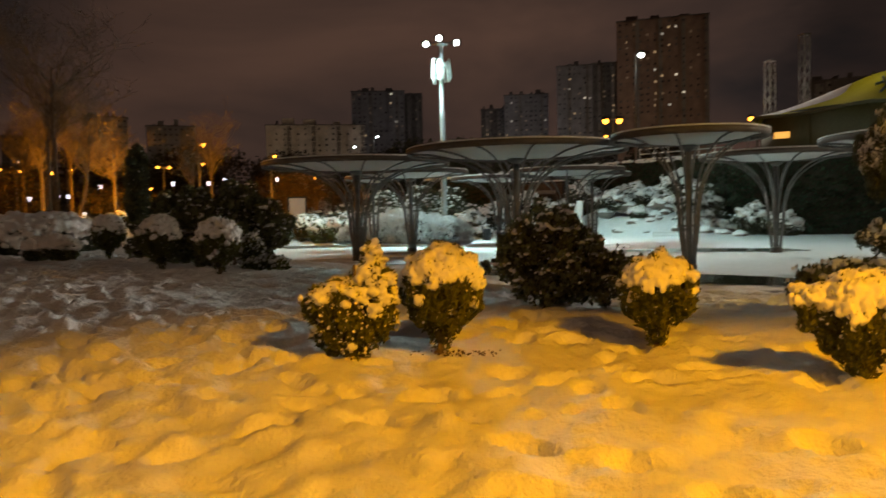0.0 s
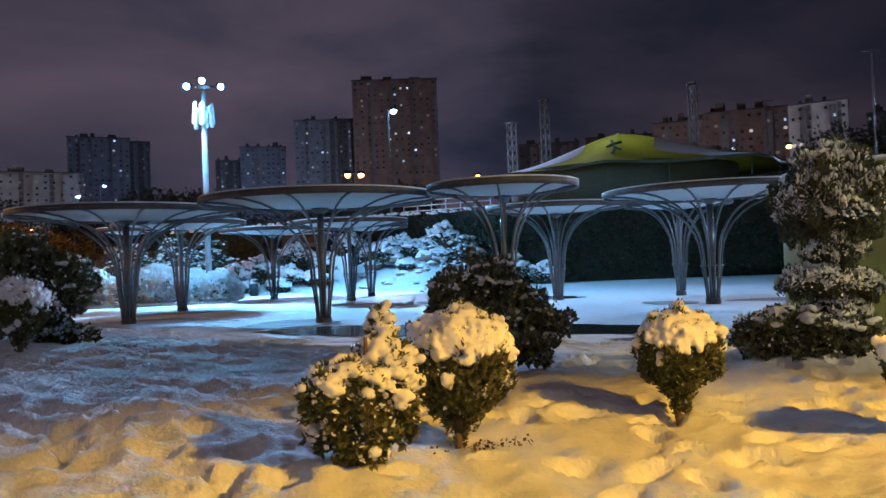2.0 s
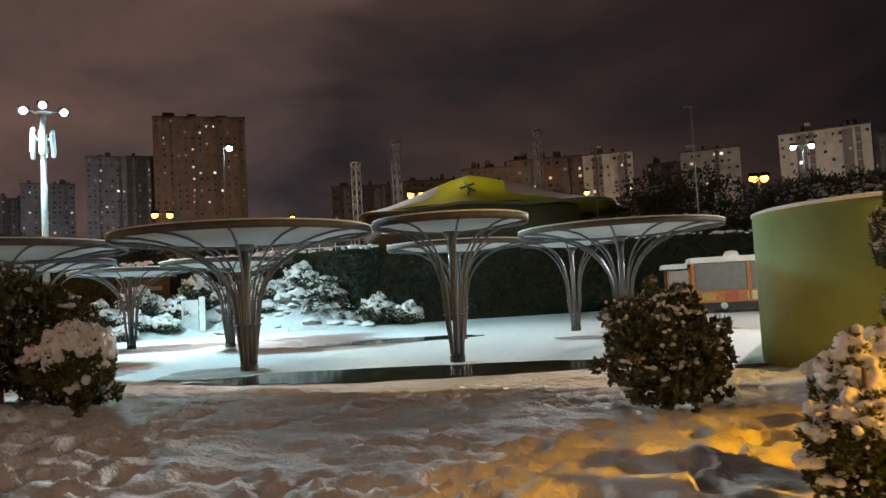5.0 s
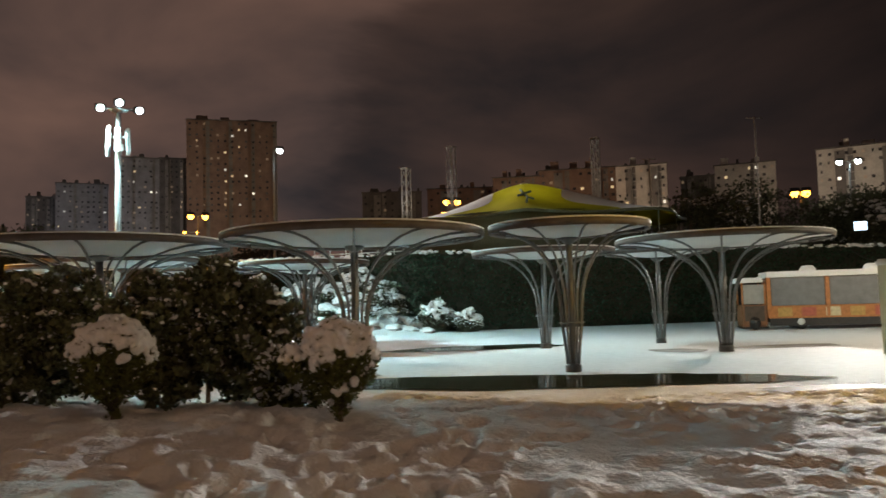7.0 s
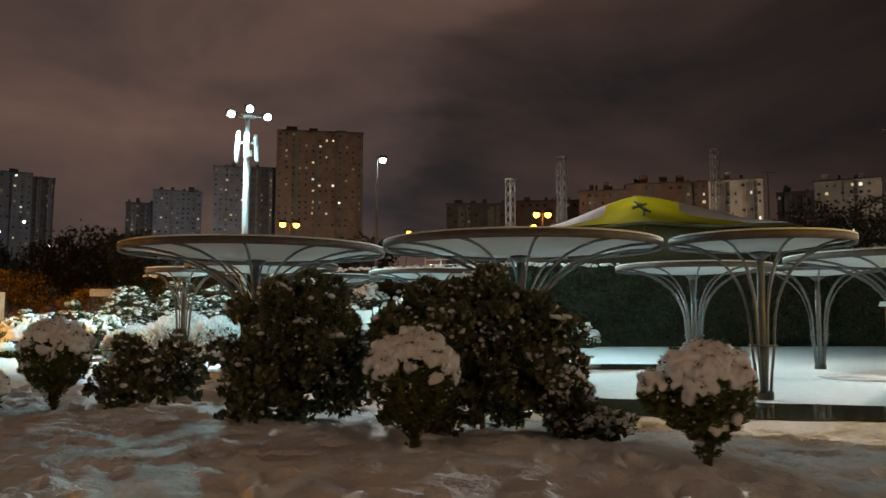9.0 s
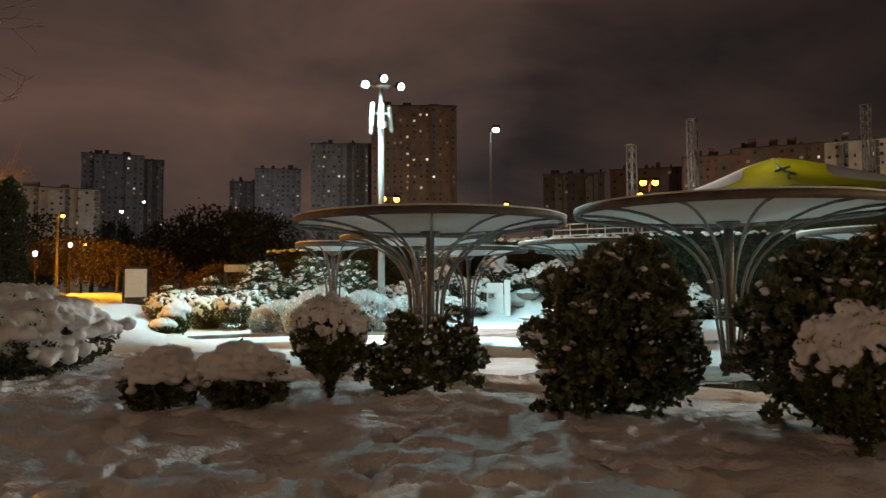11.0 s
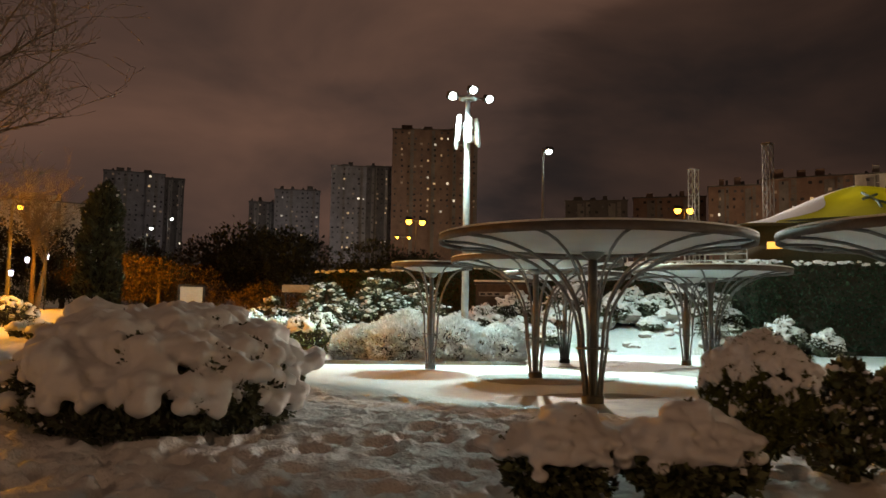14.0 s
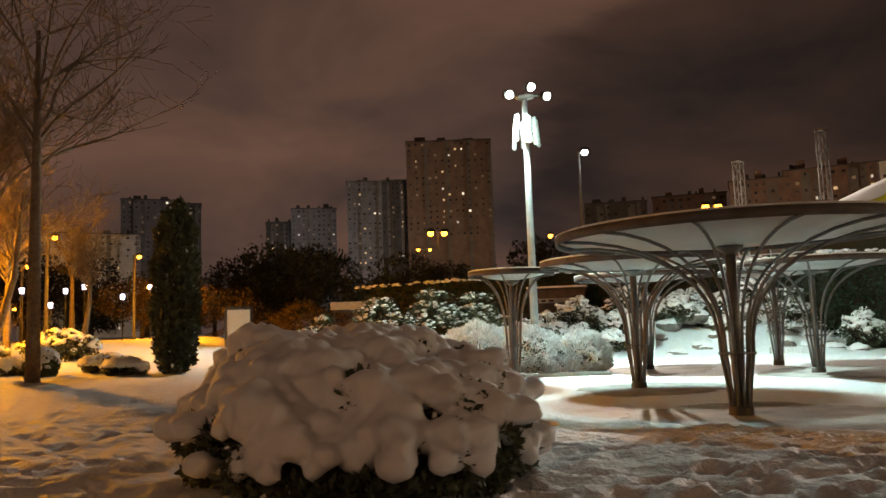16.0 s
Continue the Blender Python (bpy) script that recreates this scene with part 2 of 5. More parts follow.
def tube(name, points, radii, mat, parent=None, sides=8, label=""):
    if not isinstance(radii, (list, tuple)):
        radii = [radii] * len(points)
    v, f = tube_data(points, radii, sides)
    return link_mesh(name, v, f, mat, parent, label, smooth=True)


def lathe(profile, sides=48, close=False):
    """Verts and faces turned round z from (radius, height) pairs."""
    verts, faces = [], []
    n = len(profile)
    for k in range(sides):
        a = 2 * math.pi * k / sides
        for r, z in profile:
            verts.append((r * math.cos(a), r * math.sin(a), z))
    last = n if close else n - 1
    for k in range(sides):
        for i in range(last):
            a, b = k * n + i, k * n + (i + 1) % n
            c, d = ((k + 1) % sides) * n + (i + 1) % n, ((k + 1) % sides) * n + i
            faces.append((a, d, c, b))
    return verts, faces


def turned(name, profile, mat, parent=None, sides=48, close=False, label="", smooth=True):
    v, f = lathe(profile, sides, close)
    return link_mesh(name, v, f, mat, parent, label, smooth)


# ---- ground ----
EDGE = [(-10.5, 70.0), (-8.4, 42.0), (-7.5, 34.2), (-5.0, 27.3), (-2.1, 24.1), (-1.0, 22.0), (0.6, 18.9), (2.75, 16.0), (4.6, 15.1), (7.4, 13.4), (9.0, 12.0), (14.0, 2.0), (20.0, -20.0)]


def smooth01(v):
    v = np.clip(v, 0, 1)
    return v * v * (3 - 2 * v)


def edge_distance(x, y):
    """Distance from the kerb of the paved court, positive on the garden side."""
    best = np.full(np.shape(x), 1e9)
    sign = np.ones(np.shape(x))
    for (ax, ay), (bx, by) in zip(EDGE, EDGE[1:]):
        dx, dy = bx - ax, by - ay
        t = np.clip(((x - ax) * dx + (y - ay) * dy) / (dx * dx + dy * dy), 0, 1)
        ex, ey = x - ax - t * dx, y - ay - t * dy
        d = np.hypot(ex, ey)
        s = np.where(dx * ey - dy * ex < 0, 1.0, -1.0)
        sign = np.where(d < best, s, sign)
        best = np.minimum(best, d)
    return best * sign


def base_height(x, y):
    d = edge_distance(x, y)
    u = (y - x) / 1.4142
    rise = 0.40 + 0.34 * smooth01((u - 3.0) / 7.5)
    h = -0.1 + rise * (0.16 * smooth01(d / 0.5) + 0.84 * smooth01(d / 7.5))
    off = (x * 0.764 + y * 0.645)
    h = h - 0.10 * np.exp(-((off - 0.3) / 1.6) ** 2) * (d > 0)
    h = h + 0.24 * np.exp(-(((x - 5.4) / 1.5) ** 2 + ((y - 8.4) / 1.2) ** 2))
    h = h + 2.0 * np.exp(-((y - 53.5 + 3.5 * smooth01((x - 9.0) / 5.0)) / 2.3) ** 2) * smooth01((x + 14) / 8.0) * smooth01((20.5 - x) / 4.0)
    left = smooth01((-8.5 - x) / 4.0)
    h = h + left * (0.36 * smooth01((y - 25.0) / 8.0) + 0.02 * np.clip(y - 34.0, 0, 30))
    h = h + 4.5 * smooth01((y - 60.0) / 50.0) * smooth01((x + 6) / 20.0)
    return h


def ground_at(x, y):
    return float(base_height(np.array([float(x)]), np.array([float(y)]))[0])


def axis(lo, hi, step, far):
    inner = list(np.arange(lo, hi, step))
    out, s = [], step
    v = hi
    while v < far:
        out.append(v)
        s *= 1.12
        v += s
    back, s, v = [], step, lo
    while v > -far:
        s *= 1.12
        v -= s
        back.append(v)
    return np.array(back[::-1] + inner + out + [far])


gx, gy = axis(-17.0, 8.0, 0.046, 1800.0), axis(0.5, 27.0, 0.046, 1800.0)
XX, YY = np.meshgrid(gx, gy)
HH = base_height(XX, YY)
DD = edge_distance(XX, YY)
rng = np.random.default_rng(5)


def value_noise(x, y, size, seed):
    g = np.random.default_rng(seed).random((256, 256))
    fx, fy = x / size + 1000, y / size + 1000
    ix, iy = np.floor(fx).astype(int), np.floor(fy).astype(int)
    tx, ty = smooth01(fx - ix), smooth01(fy - iy)
    a, b = g[iy % 256, ix % 256], g[iy % 256, (ix + 1) % 256]
    c, d = g[(iy + 1) % 256, ix % 256], g[(iy + 1) % 256, (ix + 1) % 256]
    return (a * (1 - tx) + b * tx) * (1 - ty) + (c * (1 - tx) + d * tx) * ty - 0.5


garden = smooth01(DD / 0.6)
near = np.exp(-(np.maximum(np.hypot(XX + 4, YY - 14) - 22, 0) / 8) ** 2)
HH = HH + near * garden * (0.07 * value_noise(XX, YY, 1.3, 1) + 0.045 * value_noise(XX, YY, 0.5, 2) + 0.045 * value_noise(XX, YY, 0.24, 3) + 0.035 * value_noise(XX, YY, 0.13, 6))
walked = np.exp(-((XX * 0.764 + YY * 0.645 - 1.8) / 2.7) ** 2)
HH = HH + near * garden * walked * (0.07 * value_noise(XX, YY, 0.19, 8) + 0.045 * value_noise(XX, YY, 0.11, 9))
clods = np.maximum(value_noise(XX, YY, 0.105, 12) + 0.5 * value_noise(XX, YY, 0.23, 13) - 0.16, 0.0)
HH = HH + near * garden * (0.25 + 0.75 * walked) * 0.11 * clods
HH = HH + near * (1 - garden) * 0.015 * value_noise(XX, YY, 0.6, 4)
# trodden footprints, in wandering trails
prints = []
for trail in range(165):
    px, py = rng.uniform(-16, 6), rng.uniform(-0.5, 26)
    a = rng.choice([2.2, 2.4, -0.7, 0.4, 1.2]) + rng.normal(0, 0.35)
    for s in range(int(rng.integers(5, 22))):
        a += rng.normal(0, 0.12)
        px, py = px + 0.55 * math.cos(a), py + 0.55 * math.sin(a)
        k = 0.1 * (1 if s % 2 else -1)
        prints.append((px - k * math.sin(a), py + k * math.cos(a), a))
for px, py, a in prints:
    i0, i1 = np.searchsorted(gx, [px - 0.4, px + 0.4])
    j0, j1 = np.searchsorted(gy, [py - 0.4, py + 0.4])
    if i1 - i0 < 4 or j1 - j0 < 4:
        continue
    ex, ey = XX[j0:j1, i0:i1] - px, YY[j0:j1, i0:i1] - py
    al, ac = (ex * math.cos(a) + ey * math.sin(a)) / 0.155, (-ex * math.sin(a) + ey * math.cos(a)) / 0.09
    q = al * al + ac * ac
    HH[j0:j1, i0:i1] += garden[j0:j1, i0:i1] * (-0.105 * np.exp(-q * q * 0.7) + 0.024 * np.exp(-((np.sqrt(q) - 1.5) / 0.4) ** 2))
nx, ny = len(gx), len(gy)
gv = np.stack([XX.ravel(), YY.ravel(), HH.ravel()], 1)
idx = np.arange(nx * ny).reshape(ny, nx)
gf = np.stack([idx[:-1, :-1].ravel(), idx[:-1, 1:].ravel(), idx[1:, 1:].ravel(), idx[1:, :-1].ravel()], 1)
gme = bpy.data.meshes.new("ground")
gme.vertices.add(len(gv))
gme.vertices.foreach_set("co", gv.ravel())
gme.loops.add(gf.size)
gme.loops.foreach_set("vertex_index", gf.ravel())
gme.polygons.add(len(gf))
gme.polygons.foreach_set("loop_start", np.arange(0, gf.size, 4))
gme.update(calc_edges=True)
gme.materials.append(SNOW)
gme.shade_smooth()
tagged(new("ground", gme), "trodden snow over garden beds and paved court", "snow", kind="structure")


def snowless(name, cx, cy, rx, ry, turn, mat, label, seed, lift=0.006):
    """A bare patch of paving where no snow lies, with a ragged rim."""
    verts, faces = [(cx, cy, ground_at(cx, cy) + lift)], []
    r = random.Random(seed)
    ph = [r.uniform(0, 6.28) for _ in range(5)]
    n = 96
    for k in range(n):
        a = 2 * math.pi * k / n
        w = 1 + 0.06 * math.sin(3 * a + ph[0]) + 0.05 * math.sin(5 * a + ph[1]) + 0.03 * math.sin(11 * a + ph[2]) + 0.02 * math.sin(23 * a + ph[3])
        x, y = rx * w * math.cos(a), ry * w * math.sin(a)
        X, Y = cx + x * math.cos(turn) - y * math.sin(turn), cy + x * math.sin(turn) + y * math.cos(turn)
        verts.append((X, Y, -0.1 + 0.012 + lift))
        faces.append((0, k + 1, (k + 1) % n + 1))
    verts[0] = (cx, cy, -0.1 + 0.012 + lift)
    ob = link_mesh(name, verts, faces, mat)
    return tagged(ob, label, "paving", kind="structure")


# ---- tree-shaped steel canopies ----
def canopy(x, y, radius, ribs, seed, label):
    root = empty("canopy", pose(x, y, -0.1, 0, 0, seed * 17.0), label, "canopy", "steel canopies of the court")
    top, hub = 3.60, 3.30
    r0 = 0.12 + 0.035 * radius
    turned("base_shoe", [(0, 0), (r0 * 0.72 + 0.06, 0), (r0 * 0.72 + 0.06, 0.16), (r0 * 0.72 + 0.03, 0.2), (0, 0.2)], SHOE, root, 24, label="dark base shoe", smooth=False)
    cr = 0.055 + 0.014 * radius
    tube("column", [(0, 0, 0.2), (0, 0, hub)], cr, STEEL, root, 16)
    turned("collar", [(cr, hub - 0.16), (cr + 0.14, hub - 0.06), (cr + 0.16, hub), (cr + 0.05, hub + 0.02)], STEEL, root, 24)
    turned("band", [(r0 + 0.09, 1.18), (r0 + 0.12, 1.18), (r0 + 0.12, 1.22), (r0 + 0.09, 1.22)], STEEL, root, 32, close=True)
    rib = None
    for k in range(ribs):
        a = 2 * math.pi * k / ribs
        if rib is None:
            pts = []
            for i in range(15):
                s = i / 14
                if s < 0.3:
                    q = s / 0.3
                    pts.append((r0 * 0.72 + 0.01 + (r0 * 0.28 + 0.06) * q ** 1.3, 0, 0.16 + 1.04 * q))
                else:
                    q = (s - 0.3) / 0.7
                    ang = q * math.pi / 2
                    reach = radius * 0.965 - r0 - 0.07
                    pts.append((r0 + 0.07 + reach * (1 - math.cos(ang)) ** 1.15, 0, 1.2 + (top - 0.12 - 1.2) * math.sin(ang) ** 0.95))
            rib = tube("rib", pts, 0.026 + 0.002 * radius, STEEL, root, 6)
        else:
            other = new("rib", rib.data)
            other.parent = root
            other.rotation_euler = (0, 0, a)
    turned("canopy_panel", [(cr + 0.05, hub), (radius * 0.5, hub + 0.05 + 0.04), (radius - 0.06, top - 0.06), (radius - 0.06, top - 0.045), (radius * 0.5, hub + 0.12), (cr + 0.05, hub + 0.03)], PANEL, root, 64, close=True, label="white translucent dish panel")
    turned("rim", [(radius - 0.07, top - 0.13), (radius, top - 0.17), (radius + 0.02, top), (radius - 0.05, top + 0.015)], RIM, root, 72, close=True, label="weathered grey rim")
    r = random.Random(seed)
    prof = [(0.0, top + 0.02), (radius * 0.3, top + 0.01 + 0.03 * r.random()), (radius * 0.6, top + 0.03), (radius * 0.85, top + 0.05), (radius - 0.04, top + 0.05), (radius + 0.01, top + 0.03), (radius - 0.01, top + 0.006), (radius * 0.6, top - 0.03), (0, top - 0.06)]
    snow = turned("snow_cover", prof, SNOW_SOFT, root, 64, label="thin layer of settled snow")
    return root


BIG = "large grey steel tree-shaped canopy with white dish roof under snow"
MID = "grey steel tree-shaped canopy with white dish roof under snow"
SMALL = "small slender grey steel canopy with white dish roof under snow"
CANOPIES = [
    (6.46, 20.05, 1.98, 8, 1, SMALL), (2.30, 23.60, 3.35, 12, 2, BIG), (12.15, 27.85, 2.65, 10, 3, MID), (14.25, 21.55, 3.30, 12, 4, BIG),
    (16.65, 26.35, 2.0, 8, 5, SMALL), (-3.11, 28.12, 3.40, 12, 6, BIG), (-1.40, 34.5, 2.6, 10, 7, MID), (3.1, 41.1, 2.6, 10, 8, MID),
    (5.8, 35.5, 2.65, 10, 9, MID), (7.75, 39.5, 1.95, 8, 10, SMALL), (-3.45, 38.5, 1.40, 8, 11, SMALL),
]
for spec in CANOPIES:
    canopy(*spec)


# ---- bushes ----
def icosphere(sub):
    bm = bmesh.new()
    bmesh.ops.create_icosphere(bm, subdivisions=sub, radius=1.0)
    v = np.array([p.co[:] for p in bm.verts])
    f = np.array([[p.index for p in q.verts] for q in bm.faces])
    bm.free()
    return v, f


ICO1, ICO2 = icosphere(1), icosphere(2)


def raw_mesh(name, verts, faces, mat, parent, label="", smooth=True):
    """A mesh from numpy arrays of verts and equal-sided faces."""
    me = bpy.data.meshes.new(name)
    k = faces.shape[1]
    me.vertices.add(len(verts))
    me.vertices.foreach_set("co", np.ascontiguousarray(verts, dtype=np.float32).ravel())
    me.loops.add(faces.size)
    me.loops.foreach_set("vertex_index", np.ascontiguousarray(faces, dtype=np.int32).ravel())
    me.polygons.add(len(faces))
    me.polygons.foreach_set("loop_start", np.arange(0, faces.size, k, dtype=np.int32))
    me.update(calc_edges=True)
    me.materials.append(mat)
    if smooth:
        me.shade_smooth()
    ob = new(name, me)
    ob.parent = parent
    if label:
        ob["label"] = label
    return ob


def blobs(centres, radii, squash, gen, ico=ICO1):
    v, f = ico
    n = len(centres)
    jit = 1 + gen.uniform(-0.18, 0.18, (n, len(v), 1))
    scale = np.asarray(radii)[:, None, None] * np.array([1, 1, squash])[None, None, :]
    verts = np.asarray(centres)[:, None, :] + v[None] * jit * scale
    faces = f[None] + (np.arange(n) * len(v))[:, None, None]
    return verts.reshape(-1, 3), faces.reshape(-1, 3)


def lobe_points(lobes, n, gen, lump=0.12):
    """Points and normals spread over the outside of a union of ellipsoids."""
    L = np.array(lobes, dtype=float)
    area = (L[:, 3] * L[:, 4] + L[:, 3] * L[:, 5] + L[:, 4] * L[:, 5])
    pick = gen.choice(len(L), size=n * 2, p=area / area.sum())
    d = gen.normal(size=(n * 2, 3))
    d /= np.linalg.norm(d, axis=1)[:, None]
    c, r = L[pick, :3], L[pick, 3:6]
    wave = 1 + lump * np.sin(d[:, 0] * 5.1 + pick) * np.sin(d[:, 1] * 4.3 + 1.7 * pick) + lump * 0.7 * np.sin(d[:, 2] * 7.7 + d[:, 0] * 6.1)
    p = c + d * r * wave[:, None]
    nrm = d / r
    nrm /= np.linalg.norm(nrm, axis=1)[:, None]
    keep = np.ones(len(p), bool)
    for i in range(len(L)):
        inside = (((p - L[i, :3]) / (L[i, 3:6] * 0.88)) ** 2).sum(1) < 1
        keep &= ~(inside & (pick != i))
    keep &= p[:, 2] > 0.02
    return p[keep][:n], nrm[keep][:n]


def leaf_mesh(name, p, nrm, size, ratio, lift, gen, mat, parent, label=""):
    """Small folded leaves, each of its own two faces, standing off the crown."""
    n = len(p)
    d = nrm + gen.normal(0, 0.55, (n, 3))
    d[:, 2] += lift
    d /= np.linalg.norm(d, axis=1)[:, None]
    s = np.cross(d, gen.normal(size=(n, 3)))
    s /= np.linalg.norm(s, axis=1)[:, None]
    u = np.cross(d, s)
    L = size * gen.uniform(0.6, 1.35, (n, 1))
    W = L * ratio
    a, b = p - d * L * 0.3, p + d * L * 0.75
    m = p + d * L * 0.2
    verts = np.stack([a, m + s * W + u * W * 0.25, b, m - s * W + u * W * 0.25], 1).reshape(-1, 3)
    base = np.arange(n)[:, None] * 4
    faces = np.concatenate([base + np.array([[0, 1, 2]]), base + np.array([[0, 2, 3]])], 0)
    return tagged(raw_mesh(name, verts, faces, mat, parent, label, smooth=False), kind="stuff")


def bush(name, label, category, x, y, lobes, leaf=0.06, ratio=0.35, leaves=4000, lift=0.3, mat=None, snow=0.5, clump=0.06, clumps=500, side=0.12, squash=0.6, seed=1, voxel=0.02, group="", turn=0.0, z=None, snow_mat=None, patchy=0.22, rough_at=9.0, core=0.72, soften=2, lump=0.12, tall=0.0, heads=0, head=(0.05, 0.09), load=(0.1, 0.35), rise=0.15, spread=0.5, cap=0, cap_at=0.5):
    """Lobes give the outline; heads are the sprays or rosettes that stand out of it, each with its own load of snow."""
    gen = np.random.default_rng(seed)
    root = empty(name, pose(x, y, ground_at(x, y) - 0.03 if z is None else z, 0, 0, turn), label, category, group)
    low = min(l[2] - l[5] for l in lobes)
    top = max(l[2] for l in lobes)
    bend = gen.uniform(-0.03, 0.03, 2)
    tube("trunk", [(0, 0, -0.08), (bend[0], bend[1], max(low, 0.05) * 0.7), (0, 0, top)], [0.035, 0.028, 0.012], BARK, root, 7)
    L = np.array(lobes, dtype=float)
    # solid dark lobes stand in for the shaded inside of the bush
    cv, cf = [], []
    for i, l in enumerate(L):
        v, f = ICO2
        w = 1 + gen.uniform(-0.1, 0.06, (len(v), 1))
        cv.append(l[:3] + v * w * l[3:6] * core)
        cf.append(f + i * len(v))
    tagged(raw_mesh("shade_core", np.concatenate(cv), np.concatenate(cf), CORE, root), kind="stuff")
    if heads:
        c, cn = lobe_points(L, heads, gen, lump)
        u = gen.uniform(0.65, 1.25, (len(c), 1)) * np.clip((c[:, 2:3] - low) / (top - low) * 1.5, 0.45, 1.0)
        c = c - cn * head[0] * gen.uniform(-spread, 0.9, (len(c), 1))
        tips = np.concatenate([c, np.tile([[head[0], head[0], head[1]]], (len(c), 1)) * u], 1)
        p, nrm = lobe_points(tips, int(leaves * 0.8), gen, 0.1)
        q, qn = lobe_points(L, int(leaves * 0.3), gen, lump)
        p, nrm = np.concatenate([p, q - qn * 0.05]), np.concatenate([nrm, qn])
    else:
        p, nrm = lobe_points(L, leaves, gen, lump)
        p = p - nrm * (gen.uniform(-0.35, 1, (len(p), 1))) * 0.16 * L[:, 3:6].mean()
    leaf_mesh("foliage", p, nrm, leaf, ratio, lift, gen, mat or LEAF, root)
    if heads:
        bear = np.flatnonzero(cn[:, 2] + tall * (c[:, 2] / (top + 0.4) - 0.5) + gen.normal(0, load[1], len(c)) > load[0])
        each = max(2, int(clumps / max(len(bear), 1)))
        k = np.repeat(bear, each)
        off = gen.normal(0, 0.6, (len(k), 3)) * tips[k, 3:4]
        off[:, 2] = tips[k, 5] * (0.75 - 0.7 * np.abs(gen.normal(0, 0.5, len(k))))
        p, nrm = tips[k, :3] + off, cn[k]
        if cap:
            q, qn = lobe_points(L, cap * 5, gen, lump)
            keep = qn[:, 2] + gen.normal(0, 0.12, len(q)) + 0.25 * np.sin(q[:, 0] * 9.0 + seed) * np.sin(q[:, 1] * 8.0) + tall * (q[:, 2] / (top + 0.4) - 0.5) > cap_at
            q, qn = q[keep][:cap], qn[keep][:cap]
            p, nrm = np.concatenate([p, q + qn * clump * 0.5]), np.concatenate([nrm, qn])
    else:
        p, nrm = lobe_points(L, clumps * 6, gen, lump)
        wob = np.array([noise.noise(Vector(s) * (rough_at / 5.0) + Vector((seed, 0, 0))) for s in p]) * patchy * 1.7 + gen.normal(0, 0.12, len(p))
        cover = nrm[:, 2] + wob + tall * (p[:, 2] / (top + 0.4) - 0.5) > 1 - snow * 1.3
        p, nrm = p[cover][:clumps], nrm[cover][:clumps]
    q, qn = lobe_points(L, int(leaves * side * 2.4), gen, lump)
    keep = gen.random(len(q)) < np.clip(qn[:, 2] + 0.7, 0, 1)
    if keep.any():
        leaf_mesh("leaf_snow", q[keep] + qn[keep] * leaf * 0.25 + np.array([0, 0, leaf * 0.2]), qn[keep], leaf * 0.62, max(ratio * 1.3, 0.40), 0.0, gen, snow_mat or SNOW_SOFT, root, "leaves carrying snow")
    if len(p):
        rad = clump * gen.uniform(0.5, 1.25, len(p))
        v, f = blobs(p + nrm * rad[:, None] * rise, rad, squash, gen)
        ob = tagged(raw_mesh("snow_cap", v, f, snow_mat or SNOW_SOFT, root, "clumps of settled snow"), kind="stuff")
        if voxel:
            rm = ob.modifiers.new("merge", "REMESH")
            rm.mode, rm.voxel_size, rm.use_smooth_shade = "VOXEL", voxel, True
            sm = ob.modifiers.new("soften", "SMOOTH")
            sm.factor, sm.iterations = 0.5, soften
    return root


def ball(x, y, height, width, seed, extra=(), snow=0.62, z=None):
    """A thuja clipped to a ball that narrows to its stem."""
    r = width / 2 * 0.88
    cz = height - r * 0.98
    lobes = [(0, 0, cz, r, r, r * 0.98), (0, 0, cz - r * 0.5, r * 0.66, r * 0.66, r * 0.75), (0, 0, cz - r * 0.95, r * 0.34, r * 0.34, r * 0.7), *extra]
    return bush("topiary_ball", "clipped thuja ball on a short stem, capped with snow", "shrub", x, y, lobes, leaf=0.046, ratio=0.17, leaves=17000, lift=1.2, mat=THUJA, clump=0.030, clumps=2800, side=0.02, squash=1.2, seed=seed, voxel=0.0095, soften=4, cap=900, cap_at=1.0 - snow * 0.95, lump=0.04, core=0.82, group="topiary balls of the garden", z=z, heads=320, head=(0.032, 0.062), load=(1.05 - snow * 1.5, 0.28))


ball(-0.02, 6.45, 0.88, 0.72, 11, snow=0.60)
ball(1.87, 6.66, 0.80, 0.65, 12, snow=0.47)
ball(2.88, 5.25, 0.74, 0.66, 13, extra=((-0.30, 0.1, 0.53, 0.12, 0.12, 0.12),), snow=0.52)
ball(-3.52, 12.0, 0.88, 0.70, 14, extra=((-0.31, 0.16, 0.56, 0.10, 0.10, 0.11),), snow=0.68)
ball(-5.08, 13.7, 0.95, 0.78, 15, snow=0.62)
ball(-7.76, 17.75, 1.02, 0.82, 16, snow=0.62)
